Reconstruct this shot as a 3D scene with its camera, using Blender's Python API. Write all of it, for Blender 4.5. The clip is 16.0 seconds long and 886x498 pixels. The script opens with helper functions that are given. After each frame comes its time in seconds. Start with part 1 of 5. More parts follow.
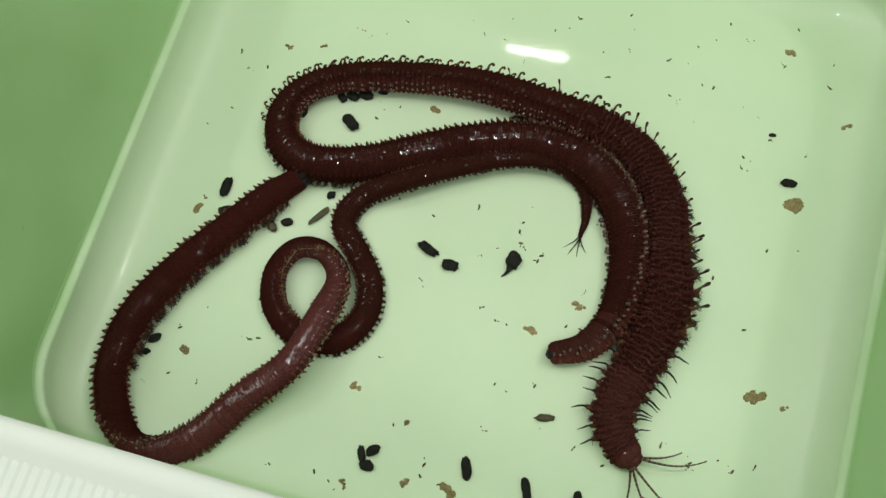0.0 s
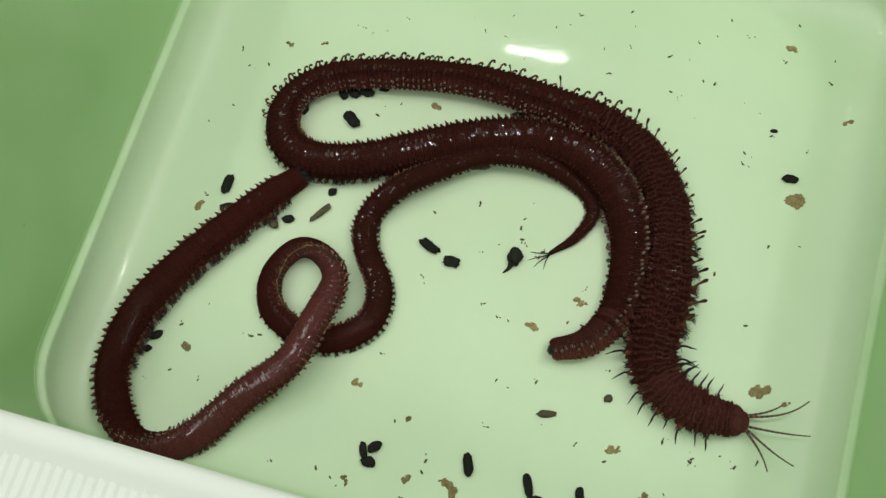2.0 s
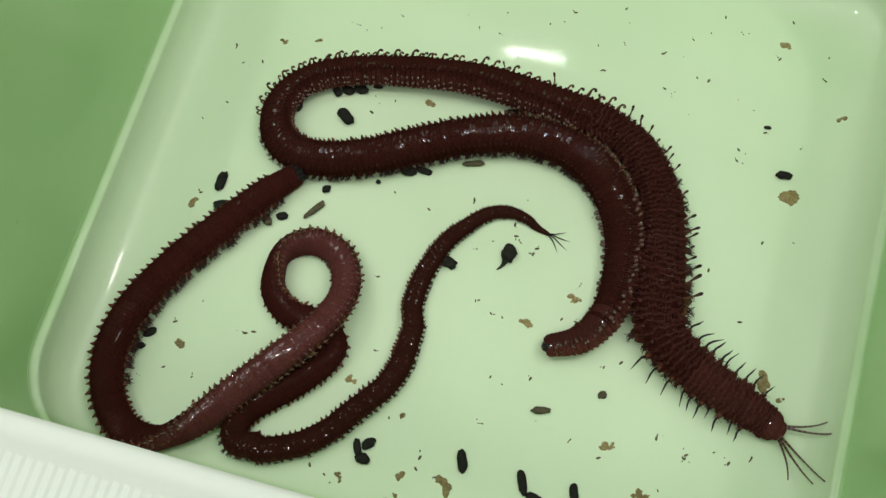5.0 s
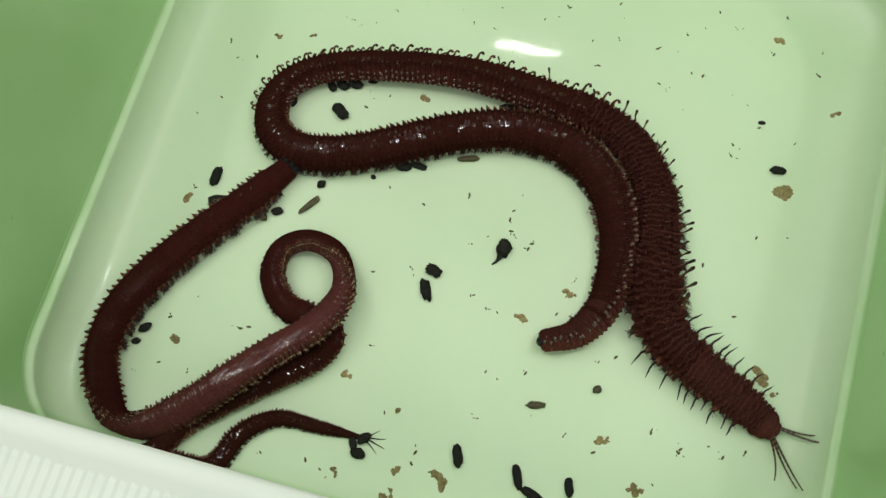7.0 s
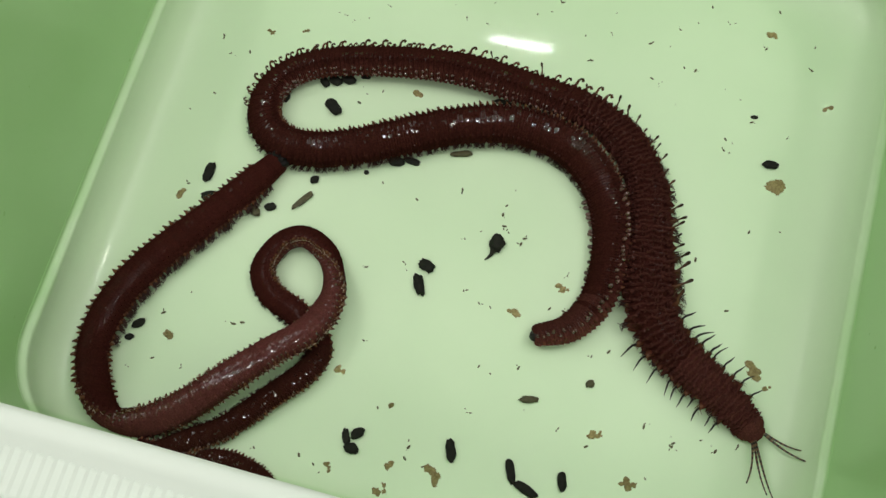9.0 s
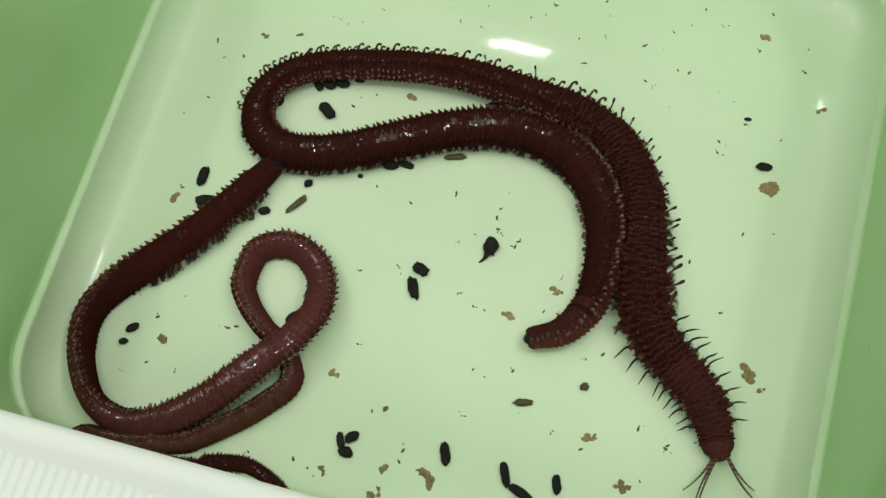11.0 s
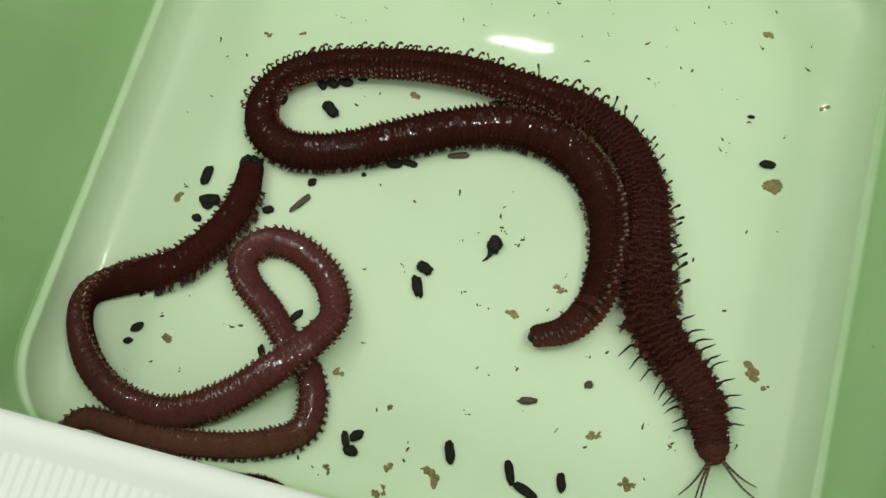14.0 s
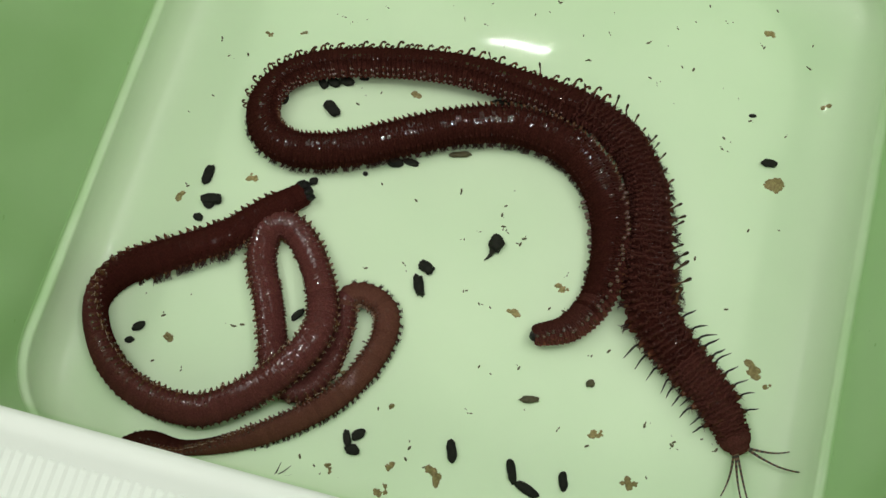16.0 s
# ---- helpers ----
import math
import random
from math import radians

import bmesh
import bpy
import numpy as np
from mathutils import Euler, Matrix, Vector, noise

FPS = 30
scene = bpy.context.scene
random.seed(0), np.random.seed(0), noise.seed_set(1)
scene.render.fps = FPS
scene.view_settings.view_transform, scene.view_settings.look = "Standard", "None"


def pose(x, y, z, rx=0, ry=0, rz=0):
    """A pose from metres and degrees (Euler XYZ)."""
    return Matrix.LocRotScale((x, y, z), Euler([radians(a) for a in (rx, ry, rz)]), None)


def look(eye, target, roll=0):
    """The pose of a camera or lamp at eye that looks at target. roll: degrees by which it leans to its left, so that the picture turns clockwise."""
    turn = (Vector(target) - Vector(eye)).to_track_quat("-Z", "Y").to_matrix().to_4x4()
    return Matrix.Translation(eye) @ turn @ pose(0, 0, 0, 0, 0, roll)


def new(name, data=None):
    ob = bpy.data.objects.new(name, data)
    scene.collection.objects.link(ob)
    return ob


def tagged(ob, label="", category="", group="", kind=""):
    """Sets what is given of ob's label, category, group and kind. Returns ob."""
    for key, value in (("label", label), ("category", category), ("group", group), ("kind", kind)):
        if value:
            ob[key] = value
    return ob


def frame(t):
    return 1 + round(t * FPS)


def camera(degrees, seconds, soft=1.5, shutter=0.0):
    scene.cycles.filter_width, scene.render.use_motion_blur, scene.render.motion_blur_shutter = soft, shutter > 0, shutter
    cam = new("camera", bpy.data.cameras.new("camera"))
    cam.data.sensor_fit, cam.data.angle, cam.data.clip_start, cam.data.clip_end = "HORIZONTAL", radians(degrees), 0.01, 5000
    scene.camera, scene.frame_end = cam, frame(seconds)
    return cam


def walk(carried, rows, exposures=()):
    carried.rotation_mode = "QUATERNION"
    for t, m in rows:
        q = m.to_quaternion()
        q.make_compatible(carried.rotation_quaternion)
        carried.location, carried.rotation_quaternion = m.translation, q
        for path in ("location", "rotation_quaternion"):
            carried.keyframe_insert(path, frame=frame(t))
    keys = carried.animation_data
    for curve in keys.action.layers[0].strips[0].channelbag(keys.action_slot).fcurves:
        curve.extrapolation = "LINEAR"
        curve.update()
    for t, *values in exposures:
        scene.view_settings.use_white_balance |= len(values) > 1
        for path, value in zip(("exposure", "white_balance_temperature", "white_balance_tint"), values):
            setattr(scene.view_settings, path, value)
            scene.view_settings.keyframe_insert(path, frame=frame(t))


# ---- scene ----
MM = 0.001

cam = camera(45, 16.0, soft=1.5)
walk(cam, [
    (0.0, pose(-0.00033, -0.08690, 0.22000, 22.180, 0.310, 0.386)),
    (0.5, pose(-0.00028, -0.08731, 0.21960, 22.227, 0.346, 0.295)),
    (1.0, pose(0.00011, -0.08793, 0.21978, 22.284, 0.492, 0.311)),
    (1.5, pose(-0.00010, -0.08775, 0.21961, 22.221, 0.473, 0.321)),
    (2.0, pose(-0.00007, -0.08799, 0.21949, 22.282, 0.480, 0.323)),
    (2.5, pose(-0.00016, -0.08826, 0.21952, 22.338, 0.427, 0.295)),
    (3.0, pose(-0.00012, -0.08844, 0.21924, 22.399, 0.414, 0.261)),
    (3.5, pose(0.00041, -0.08794, 0.21944, 22.274, 0.494, 0.287)),
    (4.0, pose(0.00093, -0.08837, 0.21920, 22.348, 0.540, 0.316)),
    (6.5, pose(-0.00023, -0.08883, 0.21899, 22.112, -0.005, -0.059)),
    (7.0, pose(-0.00000, -0.08863, 0.21937, 22.000, -0.000, 0.000)),
    (7.5, pose(0.00052, -0.08855, 0.21957, 21.909, 0.081, 0.014)),
    (8.0, pose(0.00105, -0.08858, 0.21967, 21.797, 0.106, -0.074)),
    (8.5, pose(0.00078, -0.08864, 0.21967, 21.719, -0.034, -0.165)),
    (9.0, pose(0.00102, -0.08892, 0.21954, 21.787, -0.059, -0.187)),
    (11.5, pose(0.00217, -0.08909, 0.21947, 22.052, -0.017, -0.505)),
    (12.0, pose(0.00185, -0.08941, 0.21942, 22.116, -0.021, -0.576)),
    (12.5, pose(0.00120, -0.08830, 0.22004, 21.812, -0.071, -0.587)),
    (13.0, pose(0.00070, -0.08822, 0.22000, 21.765, -0.092, -0.588)),
    (13.5, pose(0.00060, -0.08862, 0.21962, 21.852, -0.074, -0.621)),
    (14.0, pose(0.00136, -0.08860, 0.21988, 21.777, 0.052, -0.549)),
    (14.5, pose(0.00160, -0.08933, 0.21959, 21.913, 0.089, -0.573)),
    (15.0, pose(0.00117, -0.08936, 0.21919, 21.923, -0.030, -0.643)),
    (15.5, pose(0.00126, -0.08942, 0.21926, 21.928, 0.008, -0.604)),
    (16.0, pose(0.00108, -0.08930, 0.21949, 21.914, 0.083, -0.580)),
])

# ---- light: a tube lamp and added unseen lamps under the ceiling, pale room around ----
world = bpy.data.worlds.new("room_light")
scene.world = world
world.use_nodes = True
world.node_tree.nodes["Background"].inputs[0].default_value = (1.0, 1.0, 0.96, 1)
world.node_tree.nodes["Background"].inputs[1].default_value = 0.05
scene.view_settings.exposure = 0.0


def ceiling_lamp(name, size, energy, colour, place, label):
    data = bpy.data.lights.new(name, "AREA")
    data.shape, data.size, data.size_y = "RECTANGLE", *size
    data.energy, data.color = energy, colour
    ob = new(name, data)
    ob.matrix_world = place
    return tagged(ob, label, "lamp")


# one short tube lamp beyond the tub, mirrored in its wet floor; added and unseen: three long diffusers under the
# ceiling's edges for fill, small lamps behind the viewer for glints
WHITE = (1.0, 0.99, 0.94)
SOFT = (1.0, 0.985, 0.96)
ceiling_lamp("tube_lamp", (0.115, 0.010), 0.7, WHITE, pose(0.159, 1.024, 1.52, 0, 0, -12), "short white tube lamp under the ceiling")
for energy, size, x, y in ((8.5, (0.6, 2.2), -1.1, 0.25), (5.6, (0.6, 2.2), 1.1, 0.35), (7.6, (1.6, 0.6), 0.0, -1.0)):
    ceiling_lamp("added_fill_panel", size, energy, SOFT, pose(x, y, 1.69), "added unseen long panel lamp for even fill light")
for x, y in ((-0.8, 0.5), (-0.4, 0.0), (0.05, -0.04), (0.45, 0.0), (0.82, 0.3)):
    ceiling_lamp("added_glint_lamp", (0.06, 0.06), 2.1, WHITE, look((x, y, 1.52), (0, 0, 0), -12), "added unseen small square lamp for glints")


# ---- materials ----
def material(name, colour, rough=0.5, metal=0.0, coat=0.0):
    m = bpy.data.materials.new(name)
    m.use_nodes = True
    p = m.node_tree.nodes["Principled BSDF"]
    p.inputs["Base Color"].default_value = (*colour, 1)
    p.inputs["Roughness"].default_value = rough
    p.inputs["Metallic"].default_value = metal
    p.inputs["Coat Weight"].default_value = coat
    p.inputs["Coat Roughness"].default_value = 0.08
    return m, m.node_tree.nodes, m.node_tree.links, p


def grain(nodes, links, scale, detail=4.0, socket="Object"):
    co = nodes.new("ShaderNodeTexCoord")
    n = nodes.new("ShaderNodeTexNoise")
    n.inputs["Scale"].default_value = scale
    n.inputs["Detail"].default_value = detail
    links.new(co.outputs[socket], n.inputs["Vector"])
    return n


def ramp(nodes, links, fac, stops):
    r = nodes.new("ShaderNodeValToRGB")
    while len(r.color_ramp.elements) < len(stops):
        r.color_ramp.elements.new(0.5)
    for e, (at, c) in zip(r.color_ramp.elements, stops):
        e.position, e.color = at, (*c, 1)
    links.new(fac, r.inputs["Fac"])
    return r


def blend(nodes, links, a, b, fac, mode="MIX"):
    m = nodes.new("ShaderNodeMix")
    m.data_type, m.blend_type = "RGBA", mode
    for sock, v in ((m.inputs[6], a), (m.inputs[7], b), (m.inputs[0], fac)):
        if isinstance(v, (int, float)):
            sock.default_value = v
        elif isinstance(v, tuple):
            sock.default_value = (*v, 1)
        else:
            links.new(v, sock)
    return m.outputs[2]


def bump(nodes, links, p, height, strength, distance, coat_too=False):
    b = nodes.new("ShaderNodeBump")
    b.inputs["Strength"].default_value = strength
    b.inputs["Distance"].default_value = distance
    links.new(height, b.inputs["Height"])
    links.new(b.outputs["Normal"], p.inputs["Normal"])
    if coat_too:
        links.new(b.outputs["Normal"], p.inputs["Coat Normal"])


def moulded(name, low, high, rough, coat):
    """Moulded plastic or the pale wet film on it: faint clouding, fine scuffs, wet gloss."""
    m, nodes, links, p = material(name, high, rough, 0.0, coat)
    n = grain(nodes, links, 30, 4)
    c = ramp(nodes, links, n.outputs["Fac"], [(0.3, low), (0.7, high)])
    links.new(c.outputs["Color"], p.inputs["Base Color"])
    fine = grain(nodes, links, 240, 5)
    r = nodes.new("ShaderNodeMapRange")
    r.inputs["To Min"].default_value, r.inputs["To Max"].default_value = rough - 0.06, rough + 0.06
    links.new(fine.outputs["Fac"], r.inputs["Value"])
    links.new(r.outputs["Result"], p.inputs["Roughness"])
    p.inputs["Coat Roughness"].default_value = 0.04
    bump(nodes, links, p, n.outputs["Fac"], 0.02, 0.0005)
    return m, nodes, links, p, c.outputs["Color"], n.outputs["Fac"]


def lit_floor_film():
    """The floor's wet film: the lit floor's paleness put into its colour, fading to the green plastic a centimetre up
    the walls.
    """
    m, nodes, links, p, c, clouds = moulded("lit_wet_film", (0.605, 0.79, 0.525), (0.65, 0.83, 0.565), 0.4, 0.3)
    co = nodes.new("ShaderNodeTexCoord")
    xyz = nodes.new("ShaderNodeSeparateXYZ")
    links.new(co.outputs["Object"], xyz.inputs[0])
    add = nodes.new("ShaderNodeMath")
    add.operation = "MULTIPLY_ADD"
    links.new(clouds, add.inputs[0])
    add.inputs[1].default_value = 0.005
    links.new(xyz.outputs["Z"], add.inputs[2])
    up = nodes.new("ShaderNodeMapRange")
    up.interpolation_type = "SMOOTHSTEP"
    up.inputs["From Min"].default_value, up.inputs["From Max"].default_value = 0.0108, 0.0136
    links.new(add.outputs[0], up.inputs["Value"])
    # shade along the near wall, put into the floor colour as a greener band
    near = nodes.new("ShaderNodeVectorMath")
    near.operation = "DOT_PRODUCT"
    near.inputs[1].default_value = (-math.sin(TURN), math.cos(TURN), 0)
    links.new(co.outputs["Object"], near.inputs[0])
    thin = nodes.new("ShaderNodeMapRange")
    thin.interpolation_type = "SMOOTHSTEP"
    thin.inputs["From Min"].default_value, thin.inputs["From Max"].default_value = -0.0573, -0.0588
    thin.inputs["To Max"].default_value = 0.55
    links.new(near.outputs["Value"], thin.inputs["Value"])
    c = blend(nodes, links, c, (0.40, 0.67, 0.30), thin.outputs["Result"])
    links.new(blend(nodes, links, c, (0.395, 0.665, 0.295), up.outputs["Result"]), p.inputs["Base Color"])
    return m


def worm_skin(name, back, belly, gloss, mottle, wetness=0.59, slime=0.0, dry=0.0):
    """Wet segmented skin: dark along the back, paler along the belly, mottled, with beads of water whose glints are set
    by a mask on upward faces.
    """
    m, nodes, links, p = material(name, back, gloss, 0.0, 0.3)
    p.inputs["Coat Roughness"].default_value = 0.035
    p.inputs["Coat IOR"].default_value = 1.75
    co = nodes.new("ShaderNodeTexCoord")
    info = nodes.new("ShaderNodeObjectInfo")
    shift = nodes.new("ShaderNodeMath")
    shift.operation = "MULTIPLY"
    shift.inputs[1].default_value = 40
    links.new(info.outputs["Random"], shift.inputs[0])

    def speckle(scale, detail):
        n = nodes.new("ShaderNodeTexNoise")
        n.noise_dimensions = "4D"
        n.inputs["Scale"].default_value = scale
        n.inputs["Detail"].default_value = detail
        links.new(co.outputs["Object"], n.inputs["Vector"])
        links.new(shift.outputs[0], n.inputs["W"])
        return n.outputs["Fac"]

    xyz = nodes.new("ShaderNodeSeparateXYZ")
    links.new(co.outputs["Object"], xyz.inputs[0])
    add = nodes.new("ShaderNodeMath")
    add.operation = "MULTIPLY_ADD"
    links.new(speckle(3.0, 4), add.inputs[0])
    add.inputs[1].default_value = 0.7
    links.new(xyz.outputs["Z"], add.inputs[2])
    side = nodes.new("ShaderNodeMapRange")
    side.inputs["From Min"].default_value, side.inputs["From Max"].default_value = -0.2, 0.75
    links.new(add.outputs[0], side.inputs["Value"])
    skin = ramp(nodes, links, side.outputs["Result"], [(0.0, belly), (0.55, tuple(0.5 * (a + b) for a, b in zip(back, belly))), (1.0, back)])
    tone = ramp(nodes, links, info.outputs["Random"], [(0.0, (0.93, 0.92, 0.92)), (1.0, (1.07, 1.06, 1.06))])
    c = blend(nodes, links, skin.outputs["Color"], tone.outputs["Color"], 1.0, "MULTIPLY")
    fine = speckle(11.0, 4)
    spots = ramp(nodes, links, fine, [(0.32, (0.35, 0.3, 0.3)), (0.5, (0.9, 0.88, 0.85)), (0.7, (1.8, 1.75, 1.7))])
    c = blend(nodes, links, c, spots.outputs["Color"], mottle, "MULTIPLY")
    links.new(c, p.inputs["Base Color"])
    # coat masked to faces pointing up: places the glints, cuts sheen on the flanks
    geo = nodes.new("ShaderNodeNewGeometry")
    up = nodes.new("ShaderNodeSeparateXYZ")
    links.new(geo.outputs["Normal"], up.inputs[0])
    glint_gate = ramp(nodes, links, up.outputs["Z"], [(0.93, (0, 0, 0)), (0.965, (1, 1, 1))])
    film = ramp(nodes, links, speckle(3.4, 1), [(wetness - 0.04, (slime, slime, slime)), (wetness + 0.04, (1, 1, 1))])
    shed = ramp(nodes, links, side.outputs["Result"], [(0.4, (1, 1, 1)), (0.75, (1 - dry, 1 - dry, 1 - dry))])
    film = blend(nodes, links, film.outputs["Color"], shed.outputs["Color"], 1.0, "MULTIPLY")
    links.new(blend(nodes, links, film, glint_gate.outputs["Color"], 1.0, "MULTIPLY"), p.inputs["Coat Weight"])
    both = nodes.new("ShaderNodeMath")
    both.operation = "MULTIPLY_ADD"
    links.new(speckle(5.5, 2), both.inputs[0])
    both.inputs[1].default_value = 1.6
    links.new(fine, both.inputs[2])
    bump(nodes, links, p, both.outputs[0], 0.3 + 0.6 * mottle, 0.00013)
    ripple = nodes.new("ShaderNodeBump")
    ripple.inputs["Strength"].default_value, ripple.inputs["Distance"].default_value = 0.5, 0.00015
    links.new(speckle(6.5, 1), ripple.inputs["Height"])
    links.new(ripple.outputs["Normal"], p.inputs["Coat Normal"])
    p.inputs["Specular IOR Level"].default_value = 0.0
    return m


def plain(name, dark, light, rough, scale, coat=0.0):
    m, nodes, links, p = material(name, light, rough, 0.0, coat)
    p.inputs["Specular IOR Level"].default_value = 0.25
    n = grain(nodes, links, scale, 5)
    c = ramp(nodes, links, n.outputs["Fac"], [(0.3, dark), (0.7, light)])
    info = nodes.new("ShaderNodeObjectInfo")
    tone = ramp(nodes, links, info.outputs["Random"], [(0.0, (0.7, 0.7, 0.7)), (1.0, (1.2, 1.2, 1.2))])
    links.new(blend(nodes, links, c.outputs["Color"], tone.outputs["Color"], 1.0, "MULTIPLY"), p.inputs["Base Color"])
    bump(nodes, links, p, n.outputs["Fac"], 0.4, 0.0003)
    return m


def banded():
    """Feelers: dark rings on a pale brown ground."""
    m, nodes, links, p = material("banded_feeler", (0.1, 0.04, 0.03), 0.35, 0.0, 0.3)
    co = nodes.new("ShaderNodeTexCoord")
    w = nodes.new("ShaderNodeTexWave")
    w.bands_direction = "X"
    w.inputs["Scale"].default_value = 0.95
    w.inputs["Distortion"].default_value = 0.6
    links.new(co.outputs["Object"], w.inputs["Vector"])
    c = ramp(nodes, links, w.outputs["Fac"], [(0.4, (0.008, 0.006, 0.005)), (0.6, (0.15, 0.085, 0.045))])
    links.new(c.outputs["Color"], p.inputs["Base Color"])
    return m


def foot_skin():
    """Feet: reddish at the root, dark brown towards the tip."""
    m, nodes, links, p = material("foot_skin", (0.08, 0.03, 0.02), 0.4, 0.0, 0.35)
    p.inputs["Coat Roughness"].default_value = 0.1
    p.inputs["Specular IOR Level"].default_value = 0.0
    co = nodes.new("ShaderNodeTexCoord")
    xyz = nodes.new("ShaderNodeSeparateXYZ")
    links.new(co.outputs["Object"], xyz.inputs[0])
    a = nodes.new("ShaderNodeMath")
    a.operation = "ABSOLUTE"
    links.new(xyz.outputs["Y"], a.inputs[0])
    r = nodes.new("ShaderNodeMapRange")
    r.inputs["From Min"].default_value, r.inputs["From Max"].default_value = 0.8, 1.6
    links.new(a.outputs[0], r.inputs["Value"])
    c = ramp(nodes, links, r.outputs["Result"], [(0.0, (0.065, 0.019, 0.013)), (0.45, (0.080, 0.039, 0.020)), (1.0, (0.024, 0.016, 0.009))])
    info = nodes.new("ShaderNodeObjectInfo")
    tone = ramp(nodes, links, info.outputs["Random"], [(0.0, (0.7, 0.7, 0.7)), (1.0, (1.5, 1.4, 1.3))])
    links.new(blend(nodes, links, c.outputs["Color"], tone.outputs["Color"], 1.0, "MULTIPLY"), p.inputs["Base Color"])
    return m


TURN = radians(-15.5)  # how far the tub stands turned on the worktop
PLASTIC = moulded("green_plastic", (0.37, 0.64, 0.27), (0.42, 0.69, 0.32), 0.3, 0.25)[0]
# rim tone of the tub plastic, its strong lighting put into the paler colour
RIM = moulded("lit_rim_plastic", (0.79, 0.90, 0.795), (0.83, 0.93, 0.835), 0.4, 0.0)[0]
# same plastic under water, direct lighting of the floor put into a paler colour
LIT_FLOOR = lit_floor_film()
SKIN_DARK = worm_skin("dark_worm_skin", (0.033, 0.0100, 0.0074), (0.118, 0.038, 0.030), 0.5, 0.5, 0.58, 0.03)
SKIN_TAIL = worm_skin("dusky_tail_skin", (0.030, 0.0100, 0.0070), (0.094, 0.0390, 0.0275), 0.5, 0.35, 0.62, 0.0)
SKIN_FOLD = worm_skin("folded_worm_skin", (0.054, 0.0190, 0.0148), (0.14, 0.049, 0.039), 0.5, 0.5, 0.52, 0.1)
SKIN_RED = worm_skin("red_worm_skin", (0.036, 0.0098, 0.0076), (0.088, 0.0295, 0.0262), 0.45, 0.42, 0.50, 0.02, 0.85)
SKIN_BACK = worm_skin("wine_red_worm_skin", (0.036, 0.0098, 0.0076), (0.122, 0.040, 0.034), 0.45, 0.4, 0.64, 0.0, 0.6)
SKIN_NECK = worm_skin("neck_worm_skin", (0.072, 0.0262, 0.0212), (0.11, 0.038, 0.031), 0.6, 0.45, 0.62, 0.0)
FOOT = foot_skin()
FEELER = banded()
PEARL = plain("wet_pearl", (0.05, 0.018, 0.013), (0.115, 0.044, 0.033), 0.25, 500, 1.0)
PEARL.node_tree.nodes["Principled BSDF"].inputs["Coat Roughness"].default_value = 0.09
PEARL.node_tree.nodes["Principled BSDF"].inputs["Coat IOR"].default_value = 1.75
BRISTLE = plain("pale_bristle", (0.30, 0.215, 0.14), (0.56, 0.46, 0.33), 0.3, 300, 1.0)
BLACK = plain("black_horn", (0.002, 0.002, 0.002), (0.006, 0.005, 0.004), 0.5, 400, 0.0)
TUFT = plain("dark_tuft", (0.018, 0.008, 0.006), (0.055, 0.025, 0.018), 0.6, 400)
PELLET = plain("dark_pellet", (0.005, 0.0065, 0.004), (0.015, 0.016, 0.010), 0.75, 900, 0.0)
HUSK = plain("olive_husk", (0.045, 0.045, 0.02), (0.11, 0.10, 0.05), 0.5, 700)
FLAKE = plain("brown_flake", (0.19, 0.15, 0.058), (0.37, 0.315, 0.145), 0.7, 1800)
ROOM = plain("room_paint", (0.42, 0.39, 0.33), (0.48, 0.45, 0.38), 0.8, 3)
WORKTOP = plain("worktop_laminate", (0.16, 0.15, 0.13), (0.24, 0.22, 0.19), 0.5, 12)


# ---- mesh helpers ----
def mesh_of(bm, mat, smooth=True, more=()):
    me = bpy.data.meshes.new("shape")
    bmesh.ops.recalc_face_normals(bm, faces=bm.faces)
    for f in bm.faces:
        f.smooth = smooth
    bm.to_mesh(me)
    bm.free()
    for m in (mat, *more):
        me.materials.append(m)
    return me


def part(name, mesh, parent, label=""):
    ob = new(name, mesh)
    ob.parent = parent
    return tagged(ob, label)


def rings(bm, loops, cap=True, slot=0):
    """Skin closed loops of equal length, one after the other."""
    vs = [[bm.verts.new(c) for c in loop] for loop in loops]
    for a, b in zip(vs, vs[1:]):
        n = len(a)
        for i in range(n):
            bm.faces.new((a[i], a[(i + 1) % n], b[(i + 1) % n], b[i])).material_index = slot
    if cap:
        bm.faces.new(vs[0][::-1]).material_index = slot
        bm.faces.new(vs[-1]).material_index = slot
    return vs


def tube(bm, points, radii, sides=6, slot=0):
    """A tapered tube along a bent line."""
    pts = [Vector(p) for p in points]
    loops = []
    for i, p in enumerate(pts):
        t = (pts[min(i + 1, len(pts) - 1)] - pts[max(i - 1, 0)]).normalized()
        ref = Vector((0, 0, 1)) if abs(t.z) < 0.9 else Vector((1, 0, 0))
        u = t.cross(ref).normalized()
        w = u.cross(t)
        loops.append([p + radii[i] * (math.cos(a) * u + math.sin(a) * w) for a in [2 * math.pi * k / sides for k in range(sides)]])
    rings(bm, loops, True, slot)


